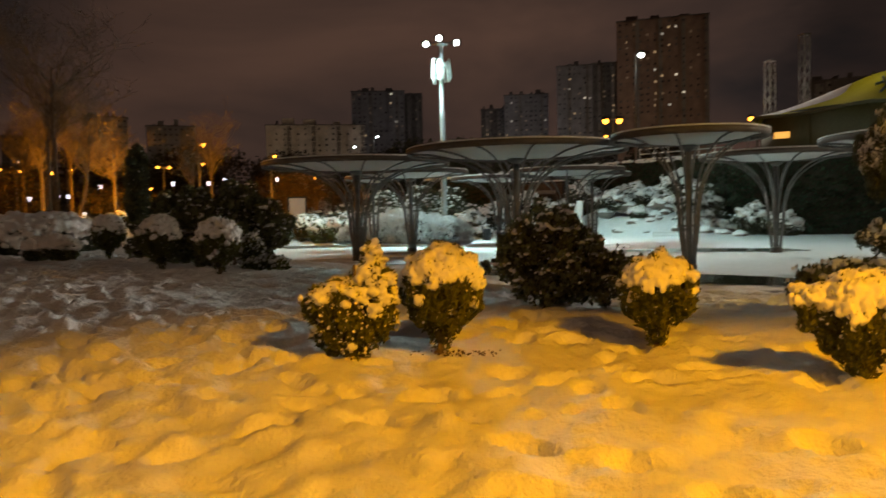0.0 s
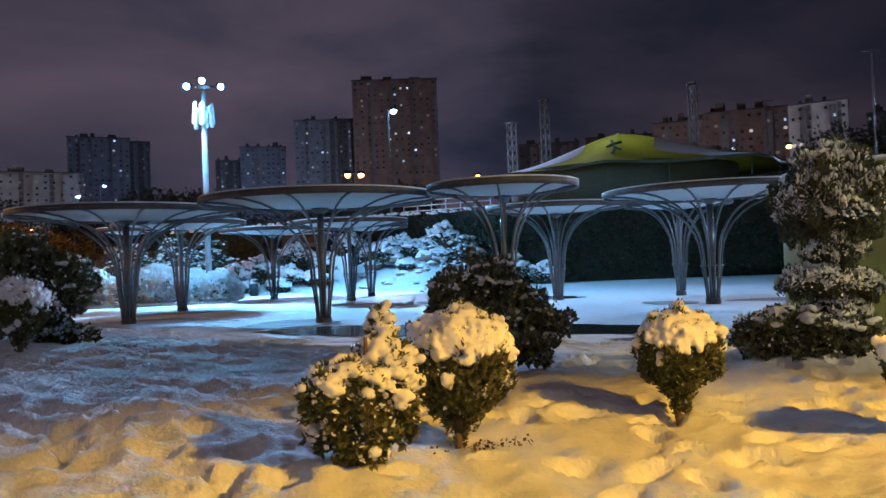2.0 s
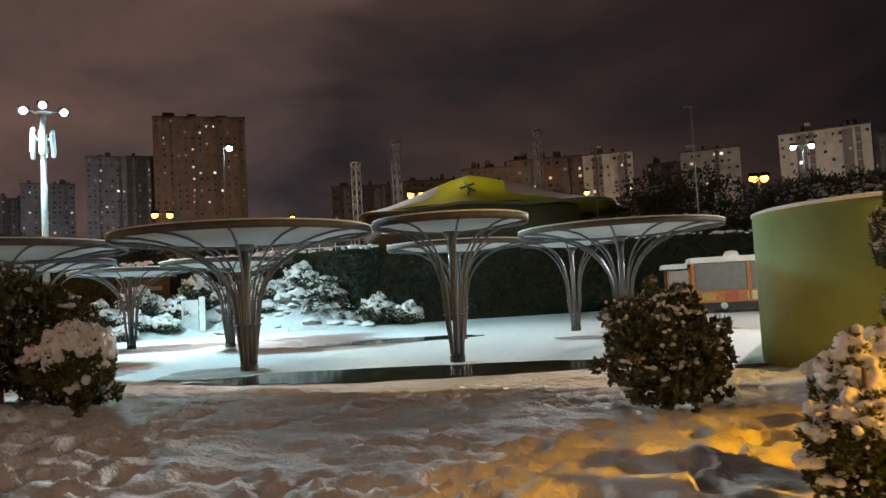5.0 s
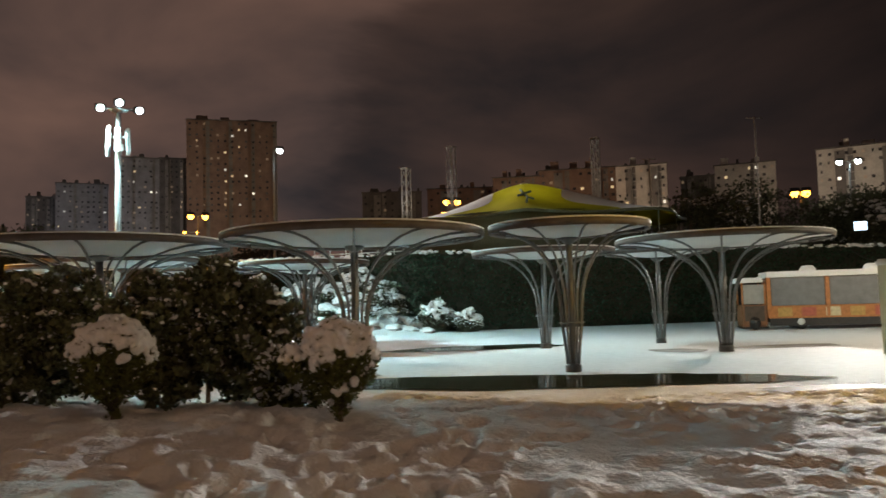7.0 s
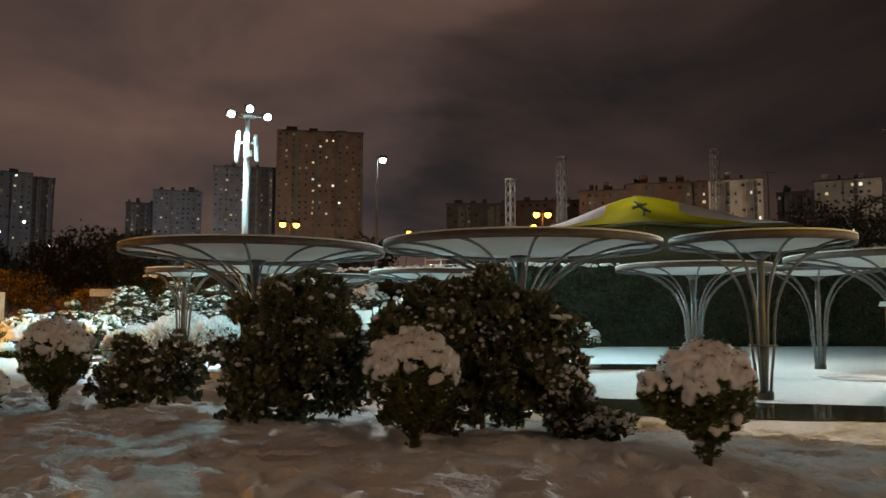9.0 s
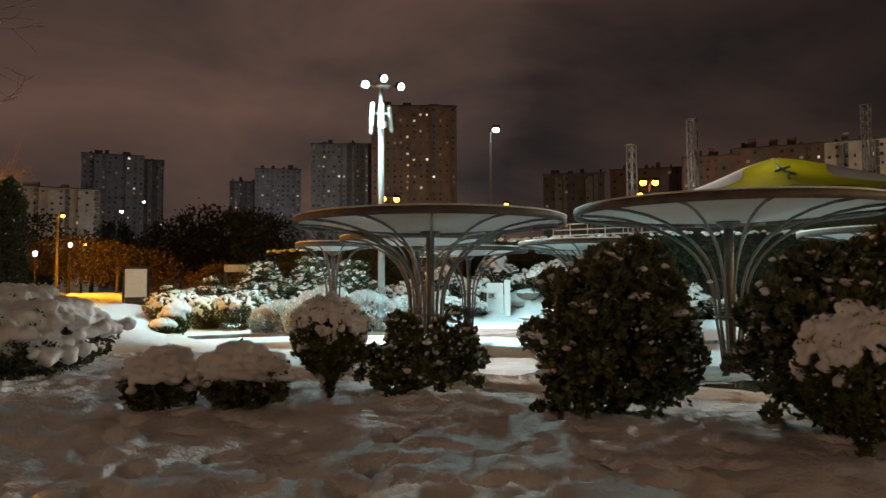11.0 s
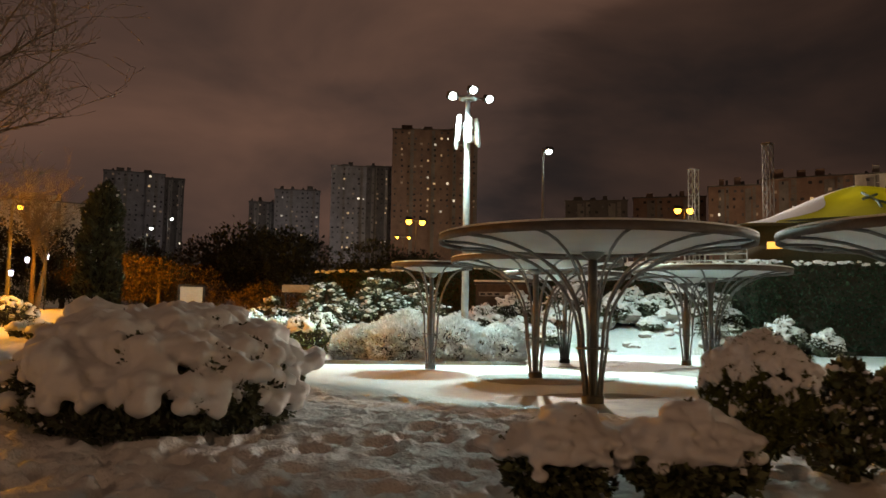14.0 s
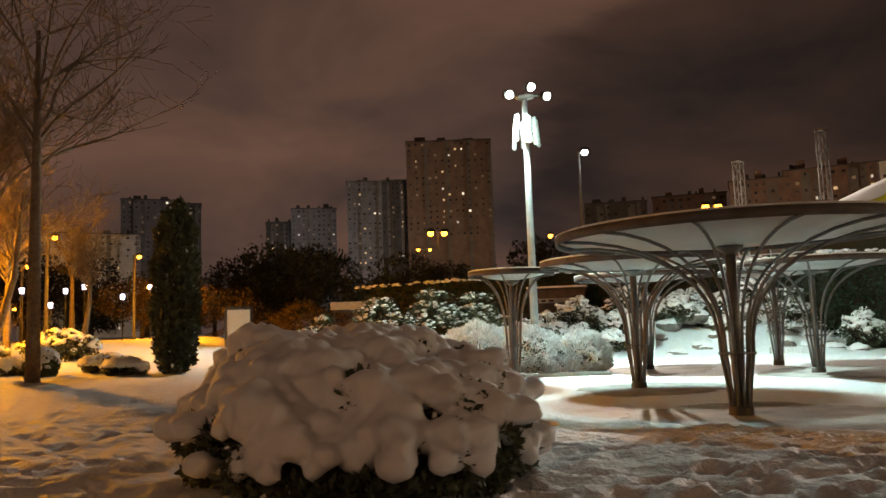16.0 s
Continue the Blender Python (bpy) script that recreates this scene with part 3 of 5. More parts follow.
# spreading young thuja with a side spire
bush("thuja_shrub", "spreading young thuja with a side spire, heavy with snow", "shrub", -0.72, 6.15,
     [(-0.06, 0, 0.34, 0.24, 0.24, 0.28), (-0.17, -0.05, 0.50, 0.19, 0.18, 0.14), (0.12, 0.1, 0.60, 0.13, 0.13, 0.18), (0.13, 0.12, 0.80, 0.05, 0.05, 0.15), (0.15, 0.0, 0.40, 0.17, 0.17, 0.20), (-0.02, 0, 0.16, 0.16, 0.16, 0.16), (-0.29, 0.05, 0.47, 0.10, 0.09, 0.06), (-0.22, 0, 0.22, 0.12, 0.12, 0.08)],
     leaf=0.055, ratio=0.2, leaves=14000, lift=0.5, mat=THUJA, clump=0.036, clumps=1700, side=0.05, squash=0.85, seed=21, voxel=0.011, soften=3, heads=170, head=(0.045, 0.055), load=(0.02, 0.28), tall=0.9, lump=0.18, core=0.66, cap=120, cap_at=0.6)
# broad-leaved shrubs: rosettes of leaves, each with its pad of snow
ROSETTE = dict(ratio=0.34, lift=0.8, spread=1.5, side=0.03, lump=0.3, core=0.62, voxel=0.014, squash=0.62, soften=2)
bush("broadleaf_shrub", "upright broad-leaved evergreen shrub dotted with snow", "shrub", 1.2, 9.1,
     [(0.04, 0, 0.46, 0.48, 0.38, 0.44), (-0.10, 0, 0.82, 0.34, 0.32, 0.28), (0.24, 0.05, 0.80, 0.28, 0.26, 0.30), (0.88, 0.2, 0.44, 0.22, 0.22, 0.20), (0.55, 0.1, 0.26, 0.3, 0.26, 0.24)],
     leaf=0.07, leaves=11000, clump=0.036, clumps=950, seed=22, heads=180, head=(0.07, 0.07), load=(-0.05, 0.4), **ROSETTE)
bush("broadleaf_shrub", "tall broad-leaved evergreen shrub dotted with snow", "shrub", -5.4, 16.1,
     [(0, 0, 0.6, 0.58, 0.56, 0.58), (-0.1, 0, 1.0, 0.36, 0.36, 0.34), (0.25, 0, 1.12, 0.22, 0.25, 0.24), (0.5, 0, 0.62, 0.28, 0.3, 0.34), (0.55, 0, 0.3, 0.3, 0.3, 0.26), (-0.5, 0, 0.5, 0.26, 0.3, 0.42), (-0.25, 0.1, 1.2, 0.18, 0.2, 0.2), (0.7, 0.1, 0.85, 0.13, 0.13, 0.14)],
     leaf=0.078, leaves=15000, clump=0.042, clumps=560, seed=23, heads=120, head=(0.125, 0.12), load=(0.3, 0.45), **ROSETTE)
bush("broadleaf_shrub", "wide broad-leaved evergreen shrub with uneven top, dotted with snow", "shrub", -3.95, 14.5,
     [(-0.35, 0.1, 0.58, 0.54, 0.56, 0.54), (0.2, 0, 0.66, 0.48, 0.5, 0.52), (0.0, 0.1, 1.12, 0.24, 0.26, 0.30), (0.62, 0, 0.62, 0.30, 0.33, 0.42), (0.66, 0.0, 1.05, 0.16, 0.18, 0.24), (-0.85, 0.1, 0.72, 0.24, 0.26, 0.32), (-0.5, 0.1, 1.1, 0.2, 0.2, 0.2), (0.35, 0, 1.15, 0.17, 0.17, 0.22)],
     leaf=0.078, leaves=18000, clump=0.042, clumps=760, seed=24, heads=140, head=(0.125, 0.12), load=(0.15, 0.45), **ROSETTE)
bush("broadleaf_shrub", "low pale-tipped shrub growing out of the snow", "shrub", -3.45, 13.75,
     [(0, 0, 0.3, 0.2, 0.2, 0.32), (0.25, 0, 0.12, 0.4, 0.3, 0.12)], leaf=0.09, ratio=0.34, leaves=900, snow=0.2, clump=0.04, clumps=60, side=0.35, seed=26, voxel=0.016, mat=THUJA)
bush("broadleaf_shrub", "low loose broad-leaved shrub with snow in its leaves", "shrub", -6.95, 17.7,
     [(-0.1, 0, 0.28, 0.30, 0.28, 0.26), (0.32, 0.05, 0.34, 0.26, 0.24, 0.24), (-0.05, 0, 0.58, 0.14, 0.14, 0.2), (0.45, 0, 0.56, 0.16, 0.16, 0.16), (0.66, 0, 0.38, 0.16, 0.16, 0.14)],
     leaf=0.075, leaves=5200, clump=0.04, clumps=300, seed=25, heads=75, head=(0.085, 0.08), load=(0.15, 0.45), **ROSETTE)
# low snow-laden shrubs
for sx, sy, w, h, sd in ((-9.40, 17.65, 0.25, 0.54, 31), (-8.68, 17.35, 0.33, 0.58, 32)):
    bush("low_shrub", "low rounded evergreen shrub under a thick snow cap", "shrub", sx, sy,
         [(0, 0, h * 0.48, w, w * 0.85, h * 0.42), (w * 0.5, 0, h * 0.45, w * 0.65, w * 0.6, h * 0.38), (-w * 0.4, 0.05, h * 0.42, w * 0.6, w * 0.6, h * 0.36)],
         leaf=0.07, ratio=0.32, leaves=3600, clump=0.07, clumps=600, cap=260, cap_at=0.3, side=0.02, seed=sd, voxel=0.016, soften=7, heads=80, head=(0.07, 0.06), load=(-0.02, 0.18), lump=0.18, rise=0.4)
# the large spreading juniper under pillows of snow
bush("spreading_juniper", "large spreading juniper mound buried under pillows of snow", "shrub", -11.9, 22.2,
     [(0.1, 0.1, 0.42, 1.15, 1.5, 0.60), (-0.55, -0.7, 0.40, 0.60, 0.75, 0.46), (0.28, -1.05, 0.34, 0.78, 0.76, 0.43), (0.65, 0.4, 0.40, 0.78, 1.1, 0.52), (-0.55, 0.5, 0.46, 0.58, 0.8, 0.52), (0.15, 0.4, 0.62, 0.85, 1.0, 0.46), (0.9, 1.1, 0.36, 0.58, 0.85, 0.44), (-0.05, -1.15, 0.20, 1.0, 0.78, 0.27), (0.72, -0.3, 0.20, 0.66, 1.1, 0.26), (-0.7, -0.2, 0.20, 0.50, 0.95, 0.26)],
     leaf=0.075, ratio=0.24, leaves=36000, lift=0.3, clump=0.12, clumps=2900, cap=900, cap_at=0.58, tall=1.0, side=0.008, squash=0.85, seed=33, voxel=0.024, soften=7, core=0.86, mat=PINE, heads=280, head=(0.16, 0.13), load=(0.14, 0.24), rise=0.2, spread=0.6)
# tiered topiary beside the curved wall
bush("tiered_topiary", "tall tiered topiary conifer with frosted tips", "shrub", 5.25, 8.4,
     [(0.05, 0, 0.30, 0.32, 0.34, 0.30), (-0.14, 0, 0.70, 0.40, 0.42, 0.18), (0.16, 0, 0.68, 0.38, 0.42, 0.18), (0.06, 0, 1.06, 0.28, 0.28, 0.16), (-0.05, 0, 1.50, 0.47, 0.50, 0.28), (0.18, 0, 1.72, 0.40, 0.44, 0.34), (-0.22, 0, 1.66, 0.36, 0.38, 0.34), (0.0, 0, 2.0, 0.32, 0.32, 0.20), (0.34, 0.1, 2.02, 0.15, 0.15, 0.26)],
     leaf=0.062, ratio=0.13, leaves=42000, lift=1.2, mat=PINE, clump=0.014, clumps=4200, side=0.16, squash=2.4, seed=41, voxel=0.0, snow_mat=FROST, heads=320, head=(0.045, 0.14), load=(0.1, 0.5), lump=0.12, core=0.76, spread=1.2)
bush("low_shrub", "low dark juniper block under a flat slab of snow", "shrub", 4.35, 8.1,
     [(0, 0, 0.25, 0.5, 0.35, 0.27), (0.5, -0.1, 0.2, 0.5, 0.35, 0.24), (-0.3, 0.05, 0.26, 0.3, 0.3, 0.24)],
     leaf=0.07, ratio=0.3, leaves=4500, clump=0.06, clumps=320, side=0.03, seed=42, voxel=0.018, heads=70, head=(0.08, 0.06), load=(0.5, 0.25))
bush("broadleaf_shrub", "dark rounded evergreen shrub before the painted wall", "shrub", 6.6, 7.6,
     [(0, 0, 0.45, 0.48, 0.45, 0.45), (0.2, 0, 0.7, 0.3, 0.3, 0.25)], leaf=0.09, leaves=2500, snow=0.3, clump=0.05, clumps=200, side=0.15, seed=43)
for k, (sx, sy, w) in enumerate(((5.75, 7.7, 0.22), (6.1, 8.0, 0.2), (5.3, 7.35, 0.18), (6.0, 7.2, 0.2))):
    bush("ground_cover_plant", "low ground-cover plant with grey-green leaves and snow", "plant", sx, sy,
         [(0, 0, 0.1, w, w, 0.13), (w * 0.7, 0.05, 0.08, w * 0.7, w * 0.7, 0.1)], leaf=0.07, leaves=500, snow=0.4, clump=0.05, clumps=60, side=0.2, seed=44 + k, group="ground cover at the painted wall")

# ---- bare wet paving round the canopies ----
snowless("pavement_wet_strip", 4.5, 18.75, 5.4, 1.45, radians(-39), WET, "wet dark paving swept free of snow", 3, 0.006)
snowless("pavement_wet_corner", 7.5, 13.75, 1.7, 0.5, radians(-30), WET_DULL, "damp brown paving beside the kerb", 4, 0.006)
snowless("pavement_wet_back", 10.6, 30.2, 3.6, 1.5, radians(-20), WET, "wet dark paving in the lee of a canopy", 5, 0.006)
snowless("pavement_wet_side", 17.2, 21.4, 1.9, 0.8, radians(-25), SLUSH, "slushy brown paving beside a canopy", 6, 0.006)
for k, (cx, cy, rr) in enumerate(((-3.0, 27.4, 3.0), (-1.3, 34.0, 2.2), (3.2, 40.6, 2.4), (6.4, 35.3, 2.8), (1.4, 23.8, 1.6), (13.6, 22.9, 1.0))):
    snowless("pavement_sheltered", cx, cy, rr, rr * 0.85, 0.3 * k, SLUSH, "thin slush on paving sheltered by a canopy", 10 + k, 0.006 if k not in (4,) else 0.011)

# ---- curved painted wall ----
WC, WR, WH = (11.3, 11.1), 3.0, 2.95
wall = empty("wall_curved", pose(WC[0], WC[1], -0.1), "curved rendered wall painted in greens, snow along its top", "wall", kind="structure")
turned("wall_shell", [(WR - 0.22, 0), (WR, 0), (WR, WH), (WR - 0.22, WH)], WALL_GREEN, wall, 96, close=True)
turned("wall_snow", [(WR - 0.25, WH + 0.002), (WR + 0.025, WH + 0.002), (WR + 0.02, WH + 0.05), (WR - 0.1, WH + 0.085), (WR - 0.25, WH + 0.05)], SNOW_SOFT, wall, 96, close=True, label="snow along the wall's top")
turned("wall_core", [(0.0, 2.2), (WR - 0.24, 2.2), (WR - 0.24, 2.25), (0.0, 2.25)], CONCRETE, wall, 48)


def on_wall(name, outline, off, mat, label=""):
    """A flat painted shape bent onto the wall: outline in (arc metres, height) round the mural's middle."""
    bm = bmesh.new()
    vs = []
    for s, z in outline:
        a = radians(MURAL) + s / WR
        vs.append(bm.verts.new(((WR + off) * math.cos(a), (WR + off) * math.sin(a), z)))
    bmesh.ops.triangulate(bm, faces=[bm.faces.new(vs)])
    bmesh.ops.subdivide_edges(bm, edges=bm.edges[:], cuts=2, use_grid_fill=True)
    for v in bm.verts:
        r = math.hypot(v.co.x, v.co.y)
        v.co.x, v.co.y = v.co.x / r * (WR + off), v.co.y / r * (WR + off)
    return part(name, bm, mat, wall, label)


MURAL = -144.0
disc = [(0.95 * math.cos(a * math.pi / 24), 0.80 + 0.95 * math.sin(a * math.pi / 24)) for a in range(-4, 29)]
halo = [(1.07 * math.cos(a * math.pi / 24), 0.80 + 1.07 * math.sin(a * math.pi / 24)) for a in range(-4, 29)]
on_wall("mural_halo", halo, 0.008, WALL_CREAM, "cream painted ring")
on_wall("mural_disc", disc, 0.016, WALL_DARK, "dark green painted disc")


def leaf_shape(s, z, length, width, lean):
    out = []
    for k in range(20):
        a = 2 * math.pi * k / 20
        u, v = length * 0.5 * (1 + math.cos(a)), width * math.sin(a)
        out.append((s + u * math.sin(lean) + v * math.cos(lean), z + u * math.cos(lean) - v * math.sin(lean)))
    return out


on_wall("mural_leaf", leaf_shape(-0.42, 0.42, 0.86, 0.15, 0.12), 0.024, WALL_CREAM, "cream painted leaf")
on_wall("mural_leaf", leaf_shape(-0.42, 0.46, 0.50, 0.12, -0.85), 0.030, WALL_CREAM, "cream painted leaf")


def wall_text(words, s, z, size):
    data = bpy.data.curves.new("lettering", "FONT")
    data.body, data.size, data.extrude, data.align_x = words, size, 0.004, "LEFT"
    data.shear = 0.25
    data.materials.append(WALL_CREAM)
    ob = new("lettering", data)
    ob.parent = wall
    a = radians(MURAL) + s / WR
    ob.matrix_local = Matrix.Translation(((WR + 0.035) * math.cos(a), (WR + 0.035) * math.sin(a), z)) @ Euler((radians(90), 0, a + radians(90) + 0.12)).to_matrix().to_4x4()
    return ob


wall_text("asc", -0.24, 0.86, 0.42)
wall_text("Va", -0.24, 0.50, 0.42)

# ---- terrace: hedge-covered retaining wall ----
TERRACE = 4.9
HEDGE = [(-1.0, 73.0), (8.0, 60.0), (18.6, 47.2), (36.0, 40.5), (60.0, 30.0), (120.0, 0.0)]
hedge_root = empty("wall_terrace", pose(0, 0, 0), "tall retaining wall hidden by dark clipped evergreen hedge", "hedge", kind="structure")
bm = bmesh.new()
front = [bm.verts.new((x, y, -0.4)) for x, y in HEDGE]
upper = [bm.verts.new((x, y, TERRACE - 0.05)) for x, y in HEDGE]
back = [bm.verts.new((x + 90, y + 160, TERRACE + 2.0)) for x, y in HEDGE]
for i in range(len(HEDGE) - 1):
    bm.faces.new((front[i], front[i + 1], upper[i + 1], upper[i]))
    bm.faces.new((upper[i], upper[i + 1], back[i + 1], back[i]))
part("terrace_bank", bm, CORE, hedge_root)
gen = np.random.default_rng(77)
hp, hn = [], []
for (ax, ay), (bx, by) in zip(HEDGE[:-1], HEDGE[1:]):
    L = math.hypot(bx - ax, by - ay)
    n = int(min(L, 40) * 520)
    t, z = gen.uniform(-0.05, 1.05, n), gen.random(n) * (TERRACE + 0.15) - 0.1
    nx_, ny_ = (by - ay) / L, -(bx - ax) / L
    if ny_ > 0:
        nx_, ny_ = -nx_, -ny_
    o = 0.12 + 0.12 * np.sin(t * L * 1.3) * np.sin(z * 2.1) + gen.random(n) * 0.12
    hp.append(np.stack([ax + t * (bx - ax) + nx_ * o, ay + t * (by - ay) + ny_ * o, z], 1))
    hn.append(np.tile([[nx_, ny_, 0.25]], (n, 1)))
lf = leaf_mesh("hedge_foliage", np.concatenate(hp), np.concatenate(hn), 0.16, 0.42, 0.1, gen, IVY, hedge_root)
lf["kind"] = "stuff"
sp = np.concatenate(hp)
sp = sp[sp[:, 2] > TERRACE - 0.12][::3]
v, f = blobs(sp + [0, 0, 0.06], gen.uniform(0.1, 0.25, len(sp)), 0.45, gen)
raw_mesh("hedge_snow", v, f, SNOW_SOFT, hedge_root, "snow along the hedge top")["kind"] = "stuff"

# ---- lime tent on the terrace ----
TX, TY, TR, T0, T1 = 31.0, 52.3, 9.6, 7.75, 10.85
tent = empty("event_tent", pose(TX, TY, TERRACE), "large lime-green peaked event tent with snow on its slopes", "tent")
FACE = math.atan2(8 - TY, -4 - TX)


def tent_z(q):
    """Height of the roof at a share q of the way from peak to eaves."""
    q = min(math.sqrt(q * q + 0.004), 1.0)
    return T0 + (T1 - T0 + 0.12) * (0.68 * (1 - q) ** 1.12 + 0.32 * (0.5 + 0.5 * math.cos(math.pi * q)) ** 1.3) - TERRACE


def tent_r(a):
    """Reach of the eaves, longer to one side, drawn in between the corner poles."""
    return TR * (1 + 0.34 * max(0.0, math.cos(a - FACE - math.pi / 2)) ** 2) * (0.95 + 0.05 * math.cos(7 * (a - FACE)))


tv, tf = [], []
NR, NA = 18, 98
for i in range(NR + 1):
    for k in range(NA):
        a, q = 2 * math.pi * k / NA, i / NR
        r = tent_r(a) * q
        tv.append((r * math.cos(a), r * math.sin(a), tent_z(q) - 0.16 * q * abs(math.sin(3.5 * (a - FACE)))))
for i in range(NR):
    for k in range(NA):
        k2 = (k + 1) % NA
        tf.append((i * NA + k, (i + 1) * NA + k, (i + 1) * NA + k2, i * NA + k2))
link_mesh("roof_fabric", tv, tf, TENT_GREEN, tent, "lime-green tent fabric", smooth=True)
sv, sf = [], []
for i in range(NR + 1):
    for k in range(NA + 1):
        q = max(i / NR, 0.02)
        half = radians(36) + radians(80) * (1 - q) ** 5 + radians(5) * math.sin(9 * q)
        a = FACE + half + (2 * math.pi - 2 * half) * k / NA
        r = tent_r(a) * q
        thick = 0.10 * min(1.0, 6 * min(k, NA - k) / NA) * (1.0 if q < 0.97 else 0.3)
        sv.append((r * math.cos(a), r * math.sin(a), tent_z(q) - 0.16 * q * abs(math.sin(3.5 * (a - FACE))) + 0.012 + thick))
for i in range(NR):
    for k in range(NA):
        a = i * (NA + 1) + k
        sf.append((a, a + NA + 1, a + NA + 2, a + 1))
link_mesh("roof_snow", sv, sf, SNOW_SOFT, tent, "snow lying on the tent's slopes", smooth=True)
vv, vf = [], []
for k in range(NA):
    a = 2 * math.pi * k / NA
    z = tent_z(1.0) - 0.16 * abs(math.sin(3.5 * (a - FACE)))
    for r, dz in ((tent_r(a) + 0.01, 0.0), (tent_r(a) + 0.02, -0.2), (tent_r(a) - 0.02, -0.2)):
        vv.append((r * math.cos(a), r * math.sin(a), z + dz))
    k2 = (k + 1) % NA
    vf += [(3 * k, 3 * k2, 3 * k2 + 1, 3 * k + 1), (3 * k + 1, 3 * k2 + 1, 3 * k2 + 2, 3 * k + 2)]
link_mesh("valance", vv, vf, TENT_DARK, tent, "dark valance hanging from the eaves", smooth=True)
turned("side_wall", [(TR - 1.2, 0), (TR - 1.15, 0), (TR - 1.15, 2.9), (TR - 1.2, 2.9)], TENT_DARK, tent, 64, close=True)
for k in range(14):
    a = 2 * math.pi * k / 14
    r = tent_r(a) - 0.15
    tube("tent_pole", [(r * math.cos(a), r * math.sin(a), 0), (r * math.cos(a), r * math.sin(a), 2.75)], 0.05, TENT_DARK, tent, 6)
for stroke in ([(-0.3, 1.25), (-0.05, 0.5), (0.2, -0.1), (0.1, -1.2)], [(-0.05, 0.5), (-0.5, 0.2)], [(0.2, -0.1), (0.6, -0.5)], [(-0.05, 0.5), (0.45, 0.9)]):
    line = []
    for s, h in stroke:
        q = 0.52 - h * 0.15
        rr = q * TR
        a = FACE + s / max(rr, 0.6)
        line.append((rr * math.cos(a), rr * math.sin(a), tent_z(q) + 0.07))
    tube("mark_stroke", line, 0.09, LOGO, tent, 6, "blue-grey painted mark")


def glow_panel(name, x, y, z, w, h, face, mat, label, category):
    root = empty(name, pose(x, y, z, 0, 0, math.degrees(face)), label, category)
    part("housing", boxed((-w / 2 - 0.05, -0.02, -0.05), (w / 2 + 0.05, 0.16, h + 0.05), 0.02), DARK_METAL, root)
    part("lit_face", boxed((-w / 2, -0.035, 0), (w / 2, -0.022, h)), mat, root, "glowing face")
    return root


WARM_GLOW = material("warm_lamp_face", (1.0, 0.7, 0.3), 0.4, emit=(1.0, 0.50, 0.10), strength=1.6, bump=0.0)
COLD_GLOW = material("cold_lamp_face", (0.8, 0.9, 1.0), 0.4, emit=(0.62, 0.82, 1.0), strength=2.4, bump=0.0)
BLUE_GLOW = material("blue_white_lamp_face", (0.8, 0.85, 1.0), 0.4, emit=(0.55, 0.66, 1.0), strength=3.5, bump=0.0)
glow_panel("warm_light_box", 22.9, 50.2, 6.1, 2.1, 0.42, radians(-38), WARM_GLOW, "long warm-lit light box under the tent eaves", "lamp")
glow_panel("warm_light_box", 26.6, 47.6, 6.3, 1.3, 0.25, radians(-38), WARM_GLOW, "short warm-lit light box under the tent eaves", "lamp")
glow_panel("cold_light_box", 25.4, 46.6, 5.6, 0.7, 0.5, radians(-38), COLD_GLOW, "small cold white light box on the terrace", "lamp")
glow_panel("cold_light_box", 46.3, 34.6, 5.9, 0.8, 0.6, radians(-55), COLD_GLOW, "small cold white screen among the trees", "lamp")


# ---- lattice masts, poles and lamps ----
DULL = material("dull_weathered_steel", (0.22, 0.21, 0.20), 0.6, metal=0.2, spread=0.25, scale=3.0, bump=0.05)


def lattice_mast(x, y, z0, z1, w, label, mat=GALV):
    root = empty("lattice_mast", pose(x, y, z0, 0, 0, 20), label, "mast", "lattice masts round the tent")
    h = z1 - z0
    leg = None
    for sx in (-1, 1):
        for sy in (-1, 1):
            if leg is None:
                leg = tube("leg", [(0, 0, 0), (0, 0, h)], 0.045, mat, root, 6)
                leg.location = (sx * w / 2, sy * w / 2, 0)
            else:
                o = new("leg", leg.data)
                o.parent, o.location = root, (sx * w / 2, sy * w / 2, 0)
    n = max(4, int(h / (w * 1.5)))
    brace = None
    for k in range(n):
        for side in range(4):
            if brace is None:
                brace = tube("brace", [(-w / 2, w / 2, 0), (w / 2, w / 2, h / n)], 0.022, mat, root, 5)
            else:
                o = new("brace", brace.data)
                o.parent, o.location, o.rotation_euler = root, (0, 0, h * k / n), (0, 0, side * math.pi / 2)
    part("top_plate", boxed((-w / 2 - 0.08, -w / 2 - 0.08, h), (w / 2 + 0.08, w / 2 + 0.08, h + 0.08), 0.02), mat, root)


for mx_, my_, top_, w_ in ((28.4, 66.2, 14.1, 0.6), (26.1, 55.1, 13.8, 0.5), (34.4, 47.8, 13.8, 0.45)):
    lattice_mast(mx_, my_, TERRACE, top_, w_, "slender galvanised lattice mast standing by the tent", GALV if top_ > 14 else DULL)


def thin_pole(x, y, z0, z1, label):
    root = empty("steel_pole", pose(x, y, z0), label, "pole")
    tube("shaft", [(0, 0, 0), (0, 0, z1 - z0)], [0.09, 0.05], DULL, root, 8)
    tube("crossbar", [(-0.5, 0.35, z1 - z0 - 0.1), (0.5, -0.35, z1 - z0 - 0.1)], 0.035, DULL, root, 6)


thin_pole(45.3, 52.4, TERRACE, 14.0, "slender steel pole with a short crossbar")
thin_pole(42.9, 40.0, TERRACE - 1.0, 14.7, "slender steel pole with a short crossbar")


